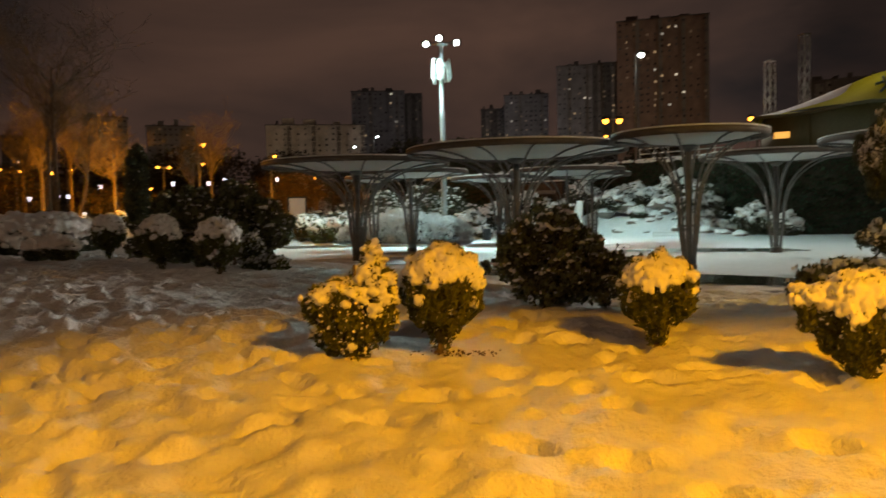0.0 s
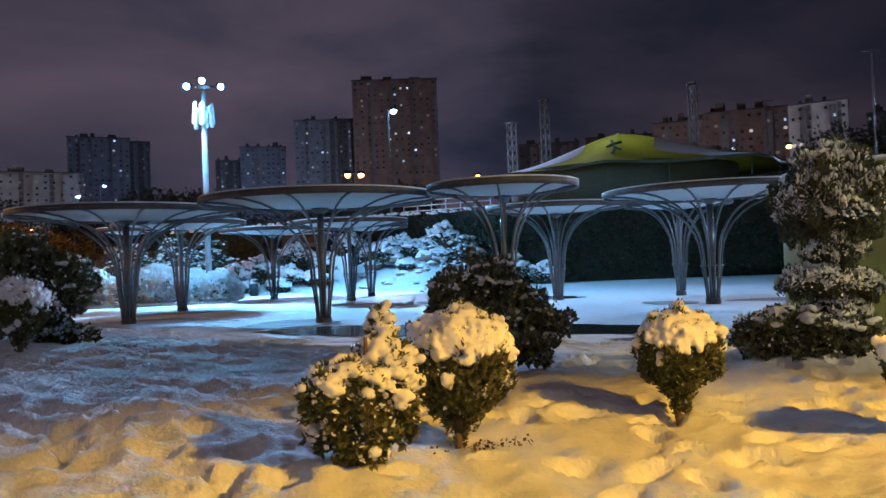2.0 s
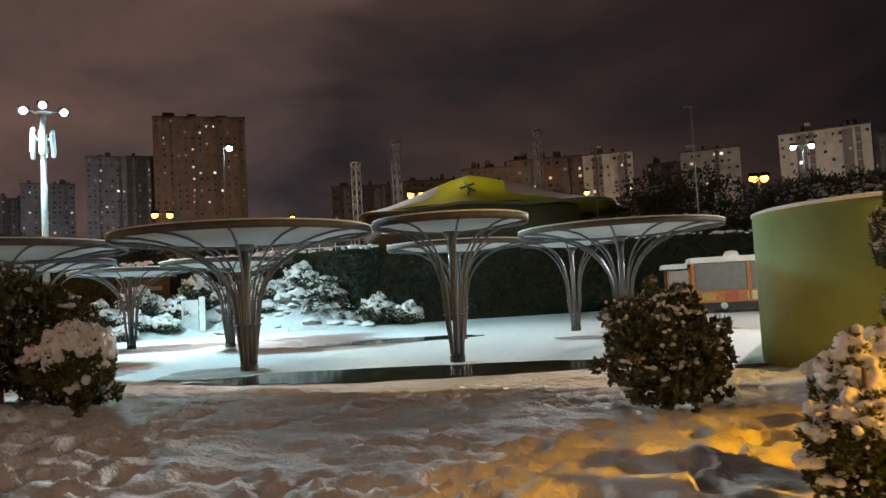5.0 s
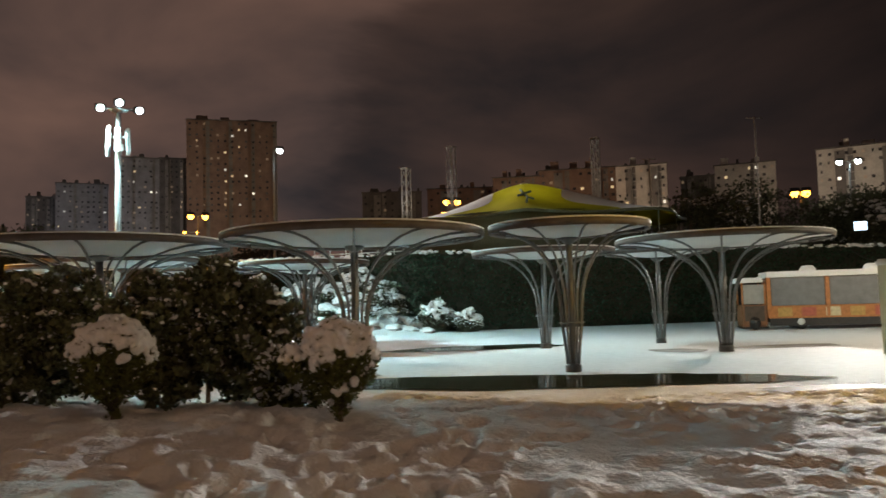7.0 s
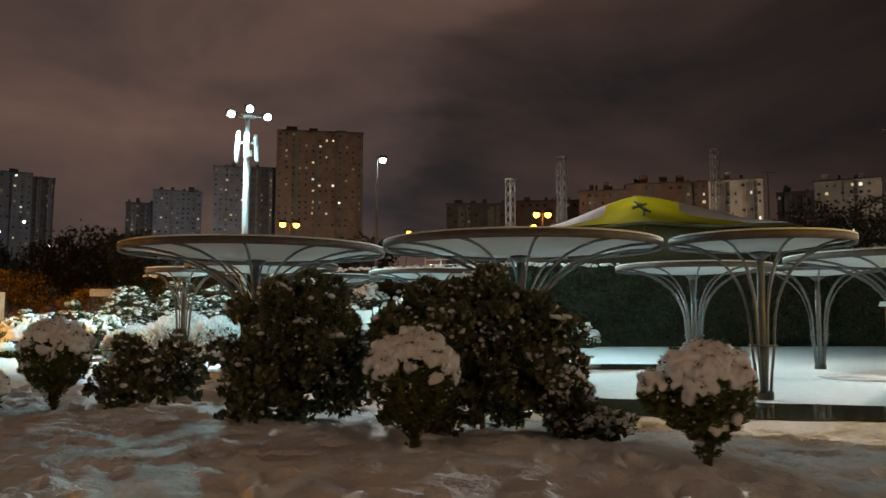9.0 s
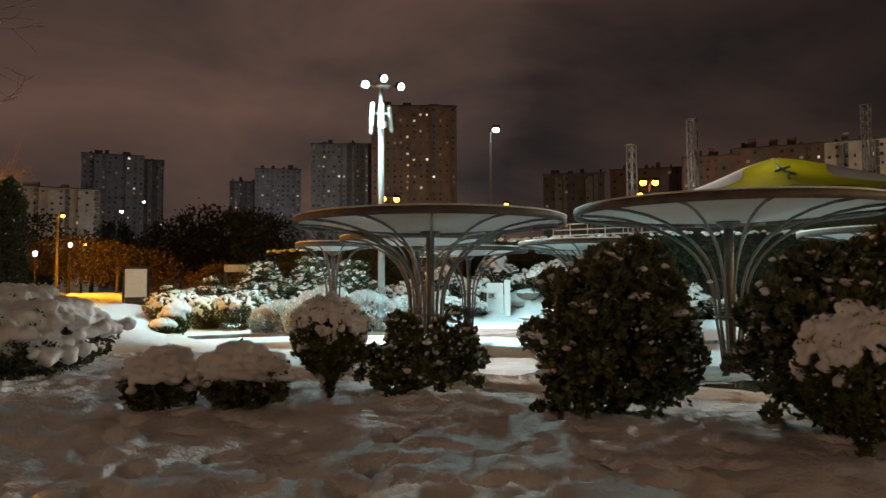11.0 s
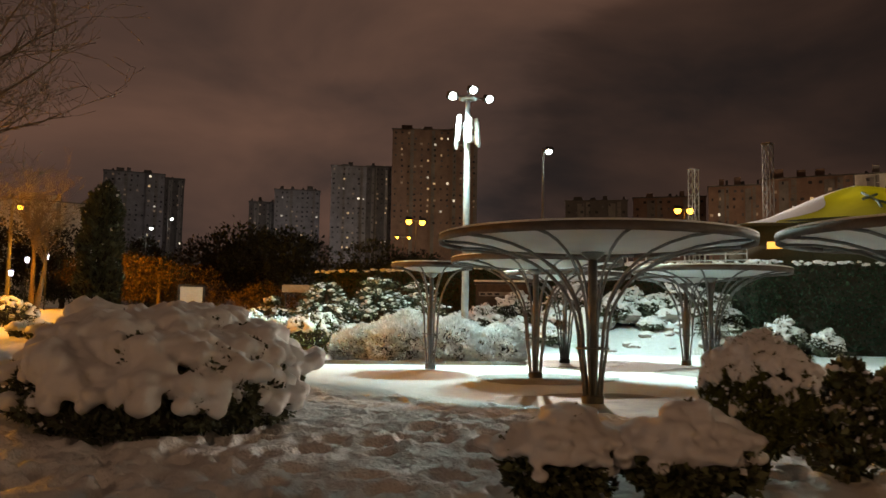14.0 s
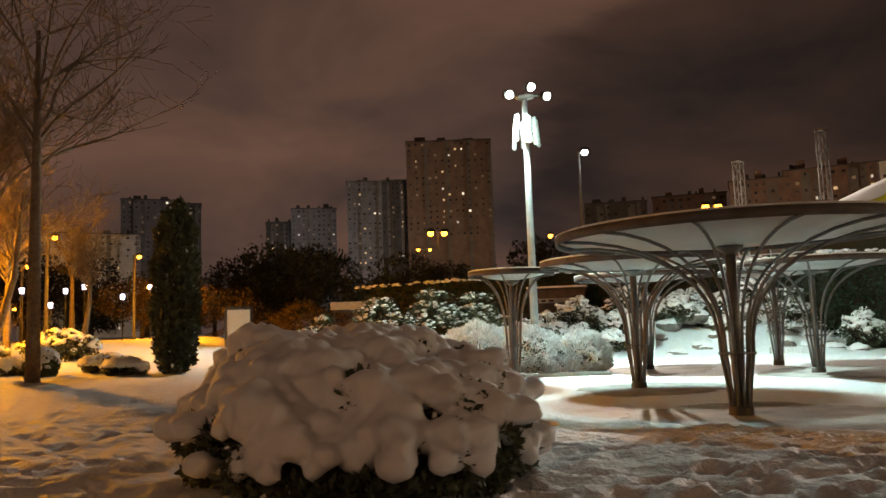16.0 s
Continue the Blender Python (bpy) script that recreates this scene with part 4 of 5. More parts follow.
def lamp_head(root, x, y, z, size, mat, face):
    head = part("lamp_head", boxed((-size, -size * 0.7, 0.0), (size, size * 0.7, size * 0.5), size * 0.15), DARK_METAL, root)
    head.matrix_local = pose(x, y, z, 25, 0, face)
    lens = turned("lens", [(0, -size * 1.5), (size * 0.45, -size * 1.38), (size * 0.78, -size * 1.0), (size * 0.85, -size * 0.7), (size * 0.7, -size * 0.25), (size * 0.4, 0.0), (0, 0.0)], mat, head, 20, label="glowing lens")
    return head


MAST_STEEL = material("weathered_mast_steel", (0.34, 0.36, 0.36), 0.5, metal=0.2, spread=0.2, scale=3.0, bump=0.05)
ANTENNA = material("aged_antenna_case", (0.5, 0.52, 0.52), 0.5, spread=0.1, bump=0.0)


def flood_mast():
    x, y = MAST
    z0 = ground_at(x, y) - 0.1
    root = empty("flood_mast", pose(x, y, z0), "tall white tubular floodlight mast carrying panel antennas", "light mast")
    h = 11.5 - z0
    tube("shaft", [(0, 0, 0), (0, 0, h * 0.6), (0, 0, h)], [0.17, 0.145, 0.11], MAST_STEEL, root, 16)
    tube("crossarm", [(-0.8, -0.25, h - 0.12), (0, 0, h - 0.02), (0.85, -0.2, h - 0.08)], 0.04, MAST_STEEL, root, 8)
    tube("crossarm", [(0, 0, h - 0.02), (-0.1, -0.75, h + 0.06)], 0.04, MAST_STEEL, root, 8)
    turned("head_ring", [(0.12, h - 0.2), (0.42, h - 0.12), (0.42, h - 0.06), (0.12, h - 0.1)], MAST_STEEL, root, 24, close=True)
    for px, py, pz in ((-0.85, -0.3, h - 0.12), (0.9, -0.25, h - 0.06), (-0.1, -0.85, h + 0.08)):
        case = part("floodlight", boxed((-0.24, -0.1, -0.16), (0.24, 0.12, 0.16), 0.03), DARK_METAL, root)
        case.matrix_local = pose(px, py, pz, 25, 0, 0)
        turned("lens", [(0, 0.09), (0.09, 0.07), (0.14, 0.04), (0.165, -0.02), (0, -0.02)], FLOOD_GLOW, case, 24, label="round glowing lens").matrix_local = pose(0, -0.1, 0, 90, 0, 0)
    for k in range(6):
        a = 2 * math.pi * k / 6 + 0.3
        ant = part("panel_antenna", boxed((-0.13, -0.06, -0.65), (0.13, 0.06, 0.55), 0.04), ANTENNA, root, "white panel antenna")
        ant.matrix_local = pose(0.5 * math.cos(a), 0.5 * math.sin(a), h - 1.45 - 0.12 * (k % 3), 4, 0, math.degrees(a) - 90)
        tube("bracket", [(0.1 * math.cos(a), 0.1 * math.sin(a), h - 1.4), (0.46 * math.cos(a), 0.46 * math.sin(a), h - 1.4)], 0.025, MAST_STEEL, root, 6)
    part("junction_box", boxed((-0.2, -0.32, h - 2.1), (0.2, -0.13, h - 1.8), 0.02), ANTENNA, root)


flood_mast()


def street_lamp(x, y, z, z0, heads, mat, label, size=0.5, arm=1.2):
    z0 = min(z0, ground_at(x, y) - 0.1)
    root = empty("street_lamp", pose(x, y, z0, 0, 0, math.degrees(math.atan2(y - 8, x + 5)) - 90 + 12), label, "street lamp")
    h = z - z0
    tube("pole", [(0, 0, 0), (0, 0, h)], [0.13 + 0.1 * size, 0.08 + 0.06 * size], DULL, root, 8)
    sides = (-1, 1) if heads == 2 else (1,)
    for s in sides:
        tube("arm", [(0, 0, h - 0.4), (s * arm * 0.6, 0, h - 0.05), (s * arm, 0, h)], 0.05 + 0.05 * size, GALV, root, 6)
        lamp_head(root, s * arm, 0, h, size, mat, 0)
    return root


street_lamp(19.3, 75.9, 17.1, 5.2, 1, FLOOD_GLOW, "tall pole with one white floodlight", 0.35, 0.6)
SOD = "double-armed street lamp glowing sodium orange"
street_lamp(45.2, 201.7, 26.0, 5.0, 2, SODIUM_GLOW, SOD, 0.95, 1.8)
street_lamp(102.9, 257.3, 32.4, 5.0, 1, SODIUM_GLOW, "street lamp glowing sodium orange", 1.0, 1.0)
street_lamp(81.0, 138.6, 23.3, 5.0, 2, SODIUM_GLOW, SOD, 0.8, 1.2)
street_lamp(141.2, 98.5, 23.0, 5.0, 2, SODIUM_GLOW, SOD, 1.0, 1.1)
street_lamp(155.0, 164.0, 29.5, 5.0, 1, SODIUM_GLOW, "street lamp glowing sodium orange", 0.8, 1.0)
street_lamp(116.7, 74.3, 23.3, 5.0, 2, FLOOD_GLOW, "double-armed street lamp glowing white", 0.55, 1.4)
street_lamp(56.8, 254.2, 27.0, 5.0, 2, SODIUM_GLOW, SOD, 0.6, 2.0)
street_lamp(-23.0, 72.9, 8.9, 0.5, 1, SODIUM_GLOW, "garden street lamp glowing sodium orange", 0.25, 0.5)
street_lamp(-30.0, 82.9, 7.5, 0.5, 2, SODIUM_GLOW, SOD, 0.22, 0.6)
street_lamp(-14.6, 167.6, 19.2, 0.5, 1, FLOOD_GLOW, "tall street lamp glowing white", 0.3, 0.8)
street_lamp(-17.5, 149.0, 15.4, 0.5, 1, FLOOD_GLOW, "tall street lamp glowing white", 0.3, 0.8)
street_lamp(80.9, 143.0, 21.3, 5.0, 1, SODIUM_GLOW, "street lamp glowing sodium orange", 0.6, 0.8)
for k, (bear, dist, z) in enumerate(((-31.5, 95, 3.4), (-30.2, 88, 7.2), (-29.0, 100, 7.8), (-27.2, 84, 6.6), (-26.0, 105, 8.2), (-21.0, 95, 5.5), (-17.5, 90, 8.0), (-16.9, 110, 5.2), (-12.5, 84, 8.4), (-9.5, 120, 8.0))):
    street_lamp(dist * math.sin(radians(bear)), dist * math.cos(radians(bear)), z, 0.3, 1, SODIUM_GLOW, "small sodium lamp among the far trees", 0.22, 0.4)
for k, (bear, dist, z) in enumerate(((-28.3, 70, 3.4), (-26.6, 80, 3.9), (-26.0, 80, 3.9), (-25.1, 56, 1.9), (-24.0, 80, 4.8), (-22.2, 78, 4.2), (-19.3, 70, 4.6), (-17.8, 72, 3.8), (-16.9, 74, 4.8), (-15.8, 76, 5.2), (-14.7, 70, 4.2), (-12.1, 80, 5.4))):
    x, y = dist * math.sin(radians(bear)), dist * math.cos(radians(bear))
    root = empty("light_post", pose(x, y, ground_at(x, y) - 0.05), "short post with a blue-white lantern", "lamp", "blue-white lanterns of the park")
    h = z - ground_at(x, y)
    tube("post", [(0, 0, 0), (0, 0, h)], 0.04, DARK_METAL, root, 6)
    turned("lantern", [(0, h - 0.02), (0.12, h), (0.16, h + 0.3), (0.08, h + 0.36), (0, h + 0.36)], BLUE_GLOW, root, 12, label="glowing lantern")


# ---- flats on the hill ----
def facade_material(name, colour):
    return material(name, colour, 0.9, spread=0.25, scale=0.25, bump=0.1, fine=2.0)


BROWN_F = facade_material("brown_facade", (0.20, 0.135, 0.105))
GREY_F = facade_material("grey_facade", (0.20, 0.20, 0.21))
PALE_F = facade_material("pale_facade", (0.46, 0.44, 0.40))
DARK_F = facade_material("dark_facade", (0.09, 0.085, 0.08))
# dimmed facade tone for stair strips and plain balcony columns
SHADE_F = facade_material("dimmed_facade", (0.17, 0.16, 0.15))
WIN_MESH = {}


def pane_mesh(w, h, mat):
    key = (w, h, mat.name)
    if key not in WIN_MESH:
        me = bpy.data.meshes.new("window")
        bm = boxed((-w / 2, -0.12, 0), (w / 2, 0.1, h))
        bm.to_mesh(me)
        bm.free()
        me.materials.append(mat)
        WIN_MESH[key] = me
    return WIN_MESH[key]


FAINT_WIN = material("faintly_lit_window", (0.4, 0.35, 0.3), 0.4, emit=(1.0, 0.66, 0.36), strength=0.10, bump=0.0)
BRIGHT_WIN = material("bright_window", (0.8, 0.8, 0.8), 0.4, emit=(1.0, 0.93, 0.78), strength=1.1, bump=0.0)


def flats(lx, ly, rx, ry, top, depth, mat, seed, cols, floors, lit, label, roof=3, band=None, hot=()):
    """A block with its front from L to R: bays, balconies, windows in rows, plant rooms and chimneys on the roof."""
    r = random.Random(seed)
    w = math.hypot(rx - lx, ry - ly)
    root = empty("apartment_building", pose(lx, ly, 0.0, 0, 0, math.degrees(math.atan2(ry - ly, rx - lx))), label, "building")
    part("wall", boxed((0, 0, -2), (w, depth, top)), mat, root)
    part("roof", boxed((-0.4, -0.4, top), (w + 0.4, depth + 0.4, top + 0.45)), DARK_F, root, "dark flat roof")
    for k in range(roof):
        x = w * (0.08 + 0.75 * (k + r.random() * 0.6) / max(roof, 1))
        part("roof_house", boxed((x, depth * 0.2, top + 0.45), (x + w * r.uniform(0.06, 0.14), depth * 0.7, top + r.uniform(2.2, 4.2))), mat, root)
    for k in range(roof + 3):
        x = w * r.uniform(0.04, 0.94)
        part("chimney", boxed((x, depth * 0.4, top + 0.45), (x + r.uniform(0.7, 1.3), depth * 0.4 + 1.0, top + r.uniform(1.6, 3.4))), DARK_F, root)
    bays = band or 2
    for k in range(bays):
        x = w * (k + 0.5) / bays
        part("balcony_column", boxed((x - w * 0.055, -1.3, 4), (x + w * 0.055, 0, top - 1.2)), mat if band else SHADE_F, root)
        # no real recess: its shade is put into the strip's darker colour
        part("stair_strip", boxed((x + w * 0.085, -0.06, 4), (x + w * 0.085 + min(2.0, w * 0.06), 0.02, top - 0.4)), SHADE_F, root, "flush strip coloured as a shaded stair recess")
    step = max(2.9, (top - 6) / (floors * 1.3))
    n = min(int((top - 4) / step), 17)
    pitch = w / (cols + 2)
    wide, high = round(min(1.2, pitch * 0.4), 1), round(step * 0.36, 1)
    for j in range(n):
        part("floor_band", boxed((-0.05, -0.1, top - step * (j + 1)), (w + 0.05, 0.02, top - step * (j + 1) + 0.22)), mat, root)
    for i in range(cols + 2):
        for j in range(n):
            q = r.random()
            if q < (0.24 if i - 1 in hot else lit * 0.42):
                m = r.choice((WARM_WIN, WARM_WIN, PALE_WIN, FAINT_WIN, FAINT_WIN, BRIGHT_WIN))
            elif q < 0.40:
                m = GLASS_DARK
            elif q < 0.60:
                m = DIM_WIN
            elif q < 0.65:
                m = FAINT_WIN
            else:
                continue
            x = (i + 0.5) * pitch + r.uniform(-0.25, 0.25)
            front = -1.32 if any(abs(x - w * (k + 0.5) / bays) < w * 0.055 for k in range(bays)) else -0.02
            o = new("window", pane_mesh(wide if r.random() < 0.7 else round(wide * 0.6, 1), high, m))
            o.parent = root
            o.location = (x, front, top - step * (j + 0.82))
    return root


FL = "tall block of flats with a few lit windows"
flats(97.8, 424.7, 143.6, 410.3, 105.5, 26, BROWN_F, 1, 11, 24, 0.13, "tall brown slab block of flats with some lit windows", 3, 4, (4, 5))
flats(69.5, 456.4, 89.7, 452.2, 88, 30, GREY_F, 2, 5, 22, 0.12, FL, 2, 2)
flats(89.7, 452.2, 105.0, 448.5, 88.5, 30, DARK_F, 3, 4, 22, 0.05, FL, 1, None, (3,))
flats(40.9, 491.0, 68.3, 487.1, 77, 24, GREY_F, 4, 7, 20, 0.13, FL, 3, 2, (3,))
flats(26.6, 502.4, 42.1, 500.9, 70, 24, DARK_F, 5, 4, 18, 0.06, FL, 1)
flats(-58.8, 511.7, -23.9, 513.8, 85, 24, GREY_F, 6, 8, 20, 0.14, "grey block of flats with a few lit windows", 3, 2, (2, 6))
flats(-23.9, 513.8, -12.3, 513.9, 83, 24, DARK_F, 7, 3, 20, 0.08, FL, 0)
flats(141.8, 302.0, 164.3, 289.4, 50.5, 16, DARK_F, 8, 7, 14, 0.08, "low dark block of flats on the hill", 2)
flats(171.7, 296.6, 196.3, 279.7, 53, 16, BROWN_F, 9, 7, 14, 0.05, "brown block of flats on the hill", 2)
flats(172.4, 247.7, 186.6, 236.3, 50.5, 16, BROWN_F, 10, 5, 14, 0.08, "brown terrace of flats on the hill", 2)
flats(186.6, 236.3, 208.2, 216.1, 52.5, 16, BROWN_F, 11, 8, 14, 0.10, "brown terrace of flats on the hill", 3)
flats(193.8, 202.2, 205.6, 189.1, 49.0, 16, PALE_F, 12, 5, 13, 0.12, "pale block of flats on the hill", 1)
flats(239.2, 211.3, 247.2, 201.2, 49.5, 16, DARK_F, 13, 4, 13, 0.08, FL, 1)
flats(247.3, 201.1, 260.1, 182.8, 53.0, 16, PALE_F, 14, 6, 13, 0.16, "white block of flats with lit roof lamps", 2, 1)
flats(242.2, 155.3, 255.6, 130.5, 50.5, 16, PALE_F, 15, 9, 13, 0.10, "pale block of flats on the hill", 2)
flats(264.6, 134.9, 269.3, 124.5, 48.0, 16, DARK_F, 16, 4, 13, 0.08, FL, 1)
flats(-93.1, 409.6, -41.2, 418.0, 51.5, 16, PALE_F, 17, 12, 12, 0.10, "long low block of flats with a few lit windows", 3, 4)
flats(-189.9, 408.0, -169.5, 416.8, 58, 16, GREY_F, 18, 6, 14, 0.04, FL, 2, 2)
flats(-160.9, 420.2, -136.8, 428.7, 54, 16, GREY_F, 19, 7, 14, 0.04, FL, 2)
flats(-223.7, 390.5, -205.4, 399.8, 47, 16, DARK_F, 20, 5, 12, 0.08, FL, 1)


# ---- trees ----
def grow(points, start, direction, length, radius, depth, r, out):
    n = 5
    pts, rad = [Vector(start)], [radius]
    d = Vector(direction).normalized()
    for i in range(n):
        d = (d + Vector((r.gauss(0, 0.13), r.gauss(0, 0.13), r.gauss(0.03, 0.08)))).normalized()
        pts.append(pts[-1] + d * length / n)
        rad.append(radius * (1 - 0.6 * (i + 1) / n))
    out.append((pts, rad))
    if depth > 0:
        for k in range(r.randint(3, 5)):
            i = r.randint(1, n)
            side = Vector((r.gauss(0, 1), r.gauss(0, 1), r.gauss(0.35, 0.4))).normalized()
            grow(points, pts[i], d * 0.55 + side * 0.8, length * r.uniform(0.5, 0.75), max(rad[i] * 0.55, 0.005), depth - 1, r, out)


def bare_tree(x, y, height, seed, label, radius=0.11, lean=(0, 0), z=None):
    r = random.Random(seed)
    root = empty("bare_tree", pose(x, y, ground_at(x, y) - 0.05 if z is None else z), label, "tree")
    h0 = height * 0.38
    trunk = [(0, 0, 0), (lean[0] * 0.5, lean[1] * 0.5, h0 * 0.5), (lean[0], lean[1], h0), (lean[0] * 1.3, lean[1] * 1.3, height * 0.75)]
    tube("trunk", trunk, [radius, radius * 0.85, radius * 0.7, radius * 0.3], BARK, root, 10)
    out = []
    for k in range(13):
        a = r.uniform(0, 6.28)
        q = r.uniform(0.3, 1.0)
        start = (lean[0] * (0.7 + q * 0.6), lean[1] * (0.7 + q * 0.6), h0 * 0.8 + q * height * 0.36)
        grow(None, start, (math.cos(a) * 0.8, math.sin(a) * 0.8, r.uniform(0.9, 1.8)), height * r.uniform(0.22, 0.34), radius * 0.30, 3, r, out)
    V, F = [], []
    for pts, rad in out:
        v, f = tube_data(pts, [max(q, 0.006) for q in rad], 4, cap=False)
        F += [tuple(i + len(V) for i in q) for q in f]
        V += v
    link_mesh("crown", V, F, BARK, root, "leafless twigs")
    return root


bare_tree(-16.2, 32.2, 9.5, 1, "tall leafless young tree with upswept branches", 0.14)
bare_tree(-17.6, 34.2, 7.5, 2, "leafless tree lit orange by a street lamp", 0.13, (0.1, 0))
bare_tree(-18.5, 38.6, 6.5, 3, "leaning leafless tree lit orange by a street lamp", 0.12, (0.6, 0.1))
bare_tree(-19.6, 46.0, 6.0, 4, "leafless tree lit orange by a street lamp", 0.14)
bare_tree(-18.5, 56.0, 5.5, 5, "small spreading leafless tree lit orange", 0.14, (0.3, 0))
bare_tree(-25.0, 48.0, 8.0, 6, "leafless tree lit orange by a street lamp", 0.15)
bare_tree(-29.0, 60.0, 9.0, 7, "leafless tree lit orange by a street lamp", 0.16)
bare_tree(-36.0, 66.0, 10.0, 8, "leafless tree lit orange by a street lamp", 0.18)
bare_tree(-21.0, 70.0, 9.0, 9, "leafless tree lit orange by a street lamp", 0.17)

# columnar cypress
bush("columnar_cypress", "tall dark columnar cypress", "tree", -13.65, 34.3,
     [(0, 0, 0.6, 0.42, 0.42, 0.6), (0.02, 0, 1.4, 0.50, 0.5, 0.9), (0, 0, 2.3, 0.50, 0.48, 0.95), (0.05, 0, 3.1, 0.42, 0.4, 0.75), (0.08, 0, 3.6, 0.24, 0.24, 0.42)],
     leaf=0.14, ratio=0.25, leaves=9000, lift=0.9, mat=PINE, snow=0.0, clump=0.04, clumps=10, side=0.004, squash=1.0, seed=61, voxel=0.0)
ball(-16.4, 34.2, 0.62, 0.75, 62, snow=0.6)
for k, (sx, sy, w, h) in enumerate(((-17.2, 35.2, 0.45, 0.4), (-15.2, 34.9, 0.5, 0.4), (-14.7, 33.7, 0.4, 0.35), (-19.5, 40.5, 0.9, 0.8), (-17.2, 41.0, 1.0, 0.9), (-22.5, 39.0, 1.0, 0.8))):
    bush("low_shrub", "low shrub under snow lit orange by a street lamp", "shrub", sx, sy,
         [(0, 0, h * 0.5, w, w * 0.85, h * 0.55), (w * 0.5, 0, h * 0.4, w * 0.7, w * 0.6, h * 0.45)], leaf=0.08, leaves=1500, snow=0.6, clump=0.1, clumps=160, side=0.1, seed=63 + k, voxel=0.03)

def before_hedge(x, gap):
    """The y that lies a gap in front of the hedge wall at x."""
    return 47.2 + (18.6 - x) * 1.2075 - gap


# clipped hedges and feathery snow-laden shrubs behind the court
for k, (sx, sy, w, h) in enumerate(((-6.0, 47.4, 1.25, 1.75), (-7.6, 48.3, 0.9, 1.5), (-9.0, 49.6, 1.3, 1.7), (-9.0, 42.6, 0.55, 1.2), (-9.5, 41.6, 0.4, 0.5))):
    bush("rounded_hedge_shrub", "rounded clipped green shrub frosted with snow on top", "shrub", sx, sy,
         [(0, 0, h * 0.5, w, w * 0.9, h * 0.5), (w * 0.4, 0.1, h * 0.55, w * 0.7, w * 0.7, h * 0.42)], leaf=0.10, leaves=4000, lift=0.5, mat=THUJA, snow=0.55, clump=0.10, clumps=420, side=0.16, squash=0.8, seed=80 + k, voxel=0.035)


def feathery(x, y, w, h, seed, green):
    """A dome of thin arching twigs, whitened by snow."""
    g = np.random.default_rng(seed)
    root = empty("feathery_shrub", pose(x, y, ground_at(x, y) - 0.03), "dense twiggy shrub whitened by snow", "shrub", "feathery shrubs behind the court")
    lobes = [(0, 0, h * 0.42, w, w * 0.8, h * 0.55), (w * 0.55, 0.1, h * 0.38, w * 0.7, w * 0.6, h * 0.46), (-w * 0.55, -0.1, h * 0.36, w * 0.7, w * 0.6, h * 0.44)]
    # solid lobes coloured as the shade behind the outer twigs
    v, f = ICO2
    raw_mesh("shade_mass", np.concatenate([np.array(l[:3]) + v * np.array(l[3:]) * 0.78 for l in lobes]), np.concatenate([f + i * len(v) for i in range(3)]), CORE, root)
    p, n = lobe_points(lobes, 11000, g)
    leaf_mesh("twig_cover", p, n, 0.17, 0.14, 0.5, g, FROST, root, "snow-covered twigs")
    if green:
        p, n = lobe_points(lobes, 2600, g)
        k = p[:, 2] < h * 0.6
        leaf_mesh("foliage", p[k] + n[k] * 0.03, n[k], 0.13, 0.14, 0.5, g, THUJA, root, "green leaves low on the shrub")


for k, (sx, sy, w, h, gr) in enumerate(((-4.7, 43.6, 1.0, 1.35, 1), (-3.2, 42.2, 1.25, 1.65, 1), (-1.5, 41.8, 1.3, 1.75, 0), (0.2, 41.4, 1.15, 1.5, 0), (-2.6, 44.5, 1.3, 2.0, 0), (-0.6, 46.6, 1.0, 1.7, 0))):
    feathery(sx, sy, w, h, 90 + k, gr)
for k, (sx, sy, w) in enumerate(((-4.25, 49.0, 0.75), (-2.5, 48.6, 0.8), (-5.6, 50.5, 0.6))):
    bush("rounded_hedge_shrub", "dark rounded shrub with a flat cap of snow", "shrub", sx, sy,
         [(0, 0, 0.45, w, w, 0.42)], leaf=0.1, leaves=1800, snow=0.75, clump=0.14, clumps=160, side=0.04, seed=100 + k, voxel=0.04)


# conifers with drooping snow-laden boughs
def conifer(x, y, h, w, seed, label, z=None, mat=None):
    g = np.random.default_rng(seed)
    root = empty("conifer", pose(x, y, ground_at(x, y) - 0.1 if z is None else z), label, "tree", "snowy conifers on the bank")
    tube("trunk", [(0, 0, 0), (0.05, 0, h * 0.5), (0, 0, h)], [0.12, 0.09, 0.02], BARK, root, 8)
    P, N, S = [], [], []
    tiers = int(h / 0.35)
    for i in range(tiers):
        q = (i + g.uniform(0.1, 0.9)) / tiers
        reach = w * (1 - q) ** 0.5 * g.uniform(0.8, 1.1)
        for k in range(int(6 + 8 * (1 - q))):
            a = g.uniform(0, 6.28)
            L = reach * g.uniform(0.65, 1.1)
            for s in np.linspace(0.25, 1, 7):
                p = np.array([math.cos(a) * L * s, math.sin(a) * L * s, h * q + 0.35 * h * 0.15 * s - 0.28 * L * s * s])
                for _ in range(11):
                    P.append(p + g.normal(0, 0.12, 3) * [1, 1, 0.8])
                    N.append([math.cos(a), math.sin(a), -0.15])
                if s > 0.25 and g.random() < 0.9:
                    S.append(p + [0, 0, 0.08] + g.normal(0, 0.06, 3))
    leaf_mesh("bough_foliage", np.array(P), np.array(N), 0.22, 0.2, -0.1, g, mat or PINE, root)
    v, f = blobs(np.array(S), g.uniform(0.08, 0.19, len(S)), 0.45, g)
    tagged(raw_mesh("bough_snow", v, f, SNOW_SOFT, root, "snow lying on the boughs"), kind="stuff")


CON = "spreading dark conifer with snow lying on its boughs"
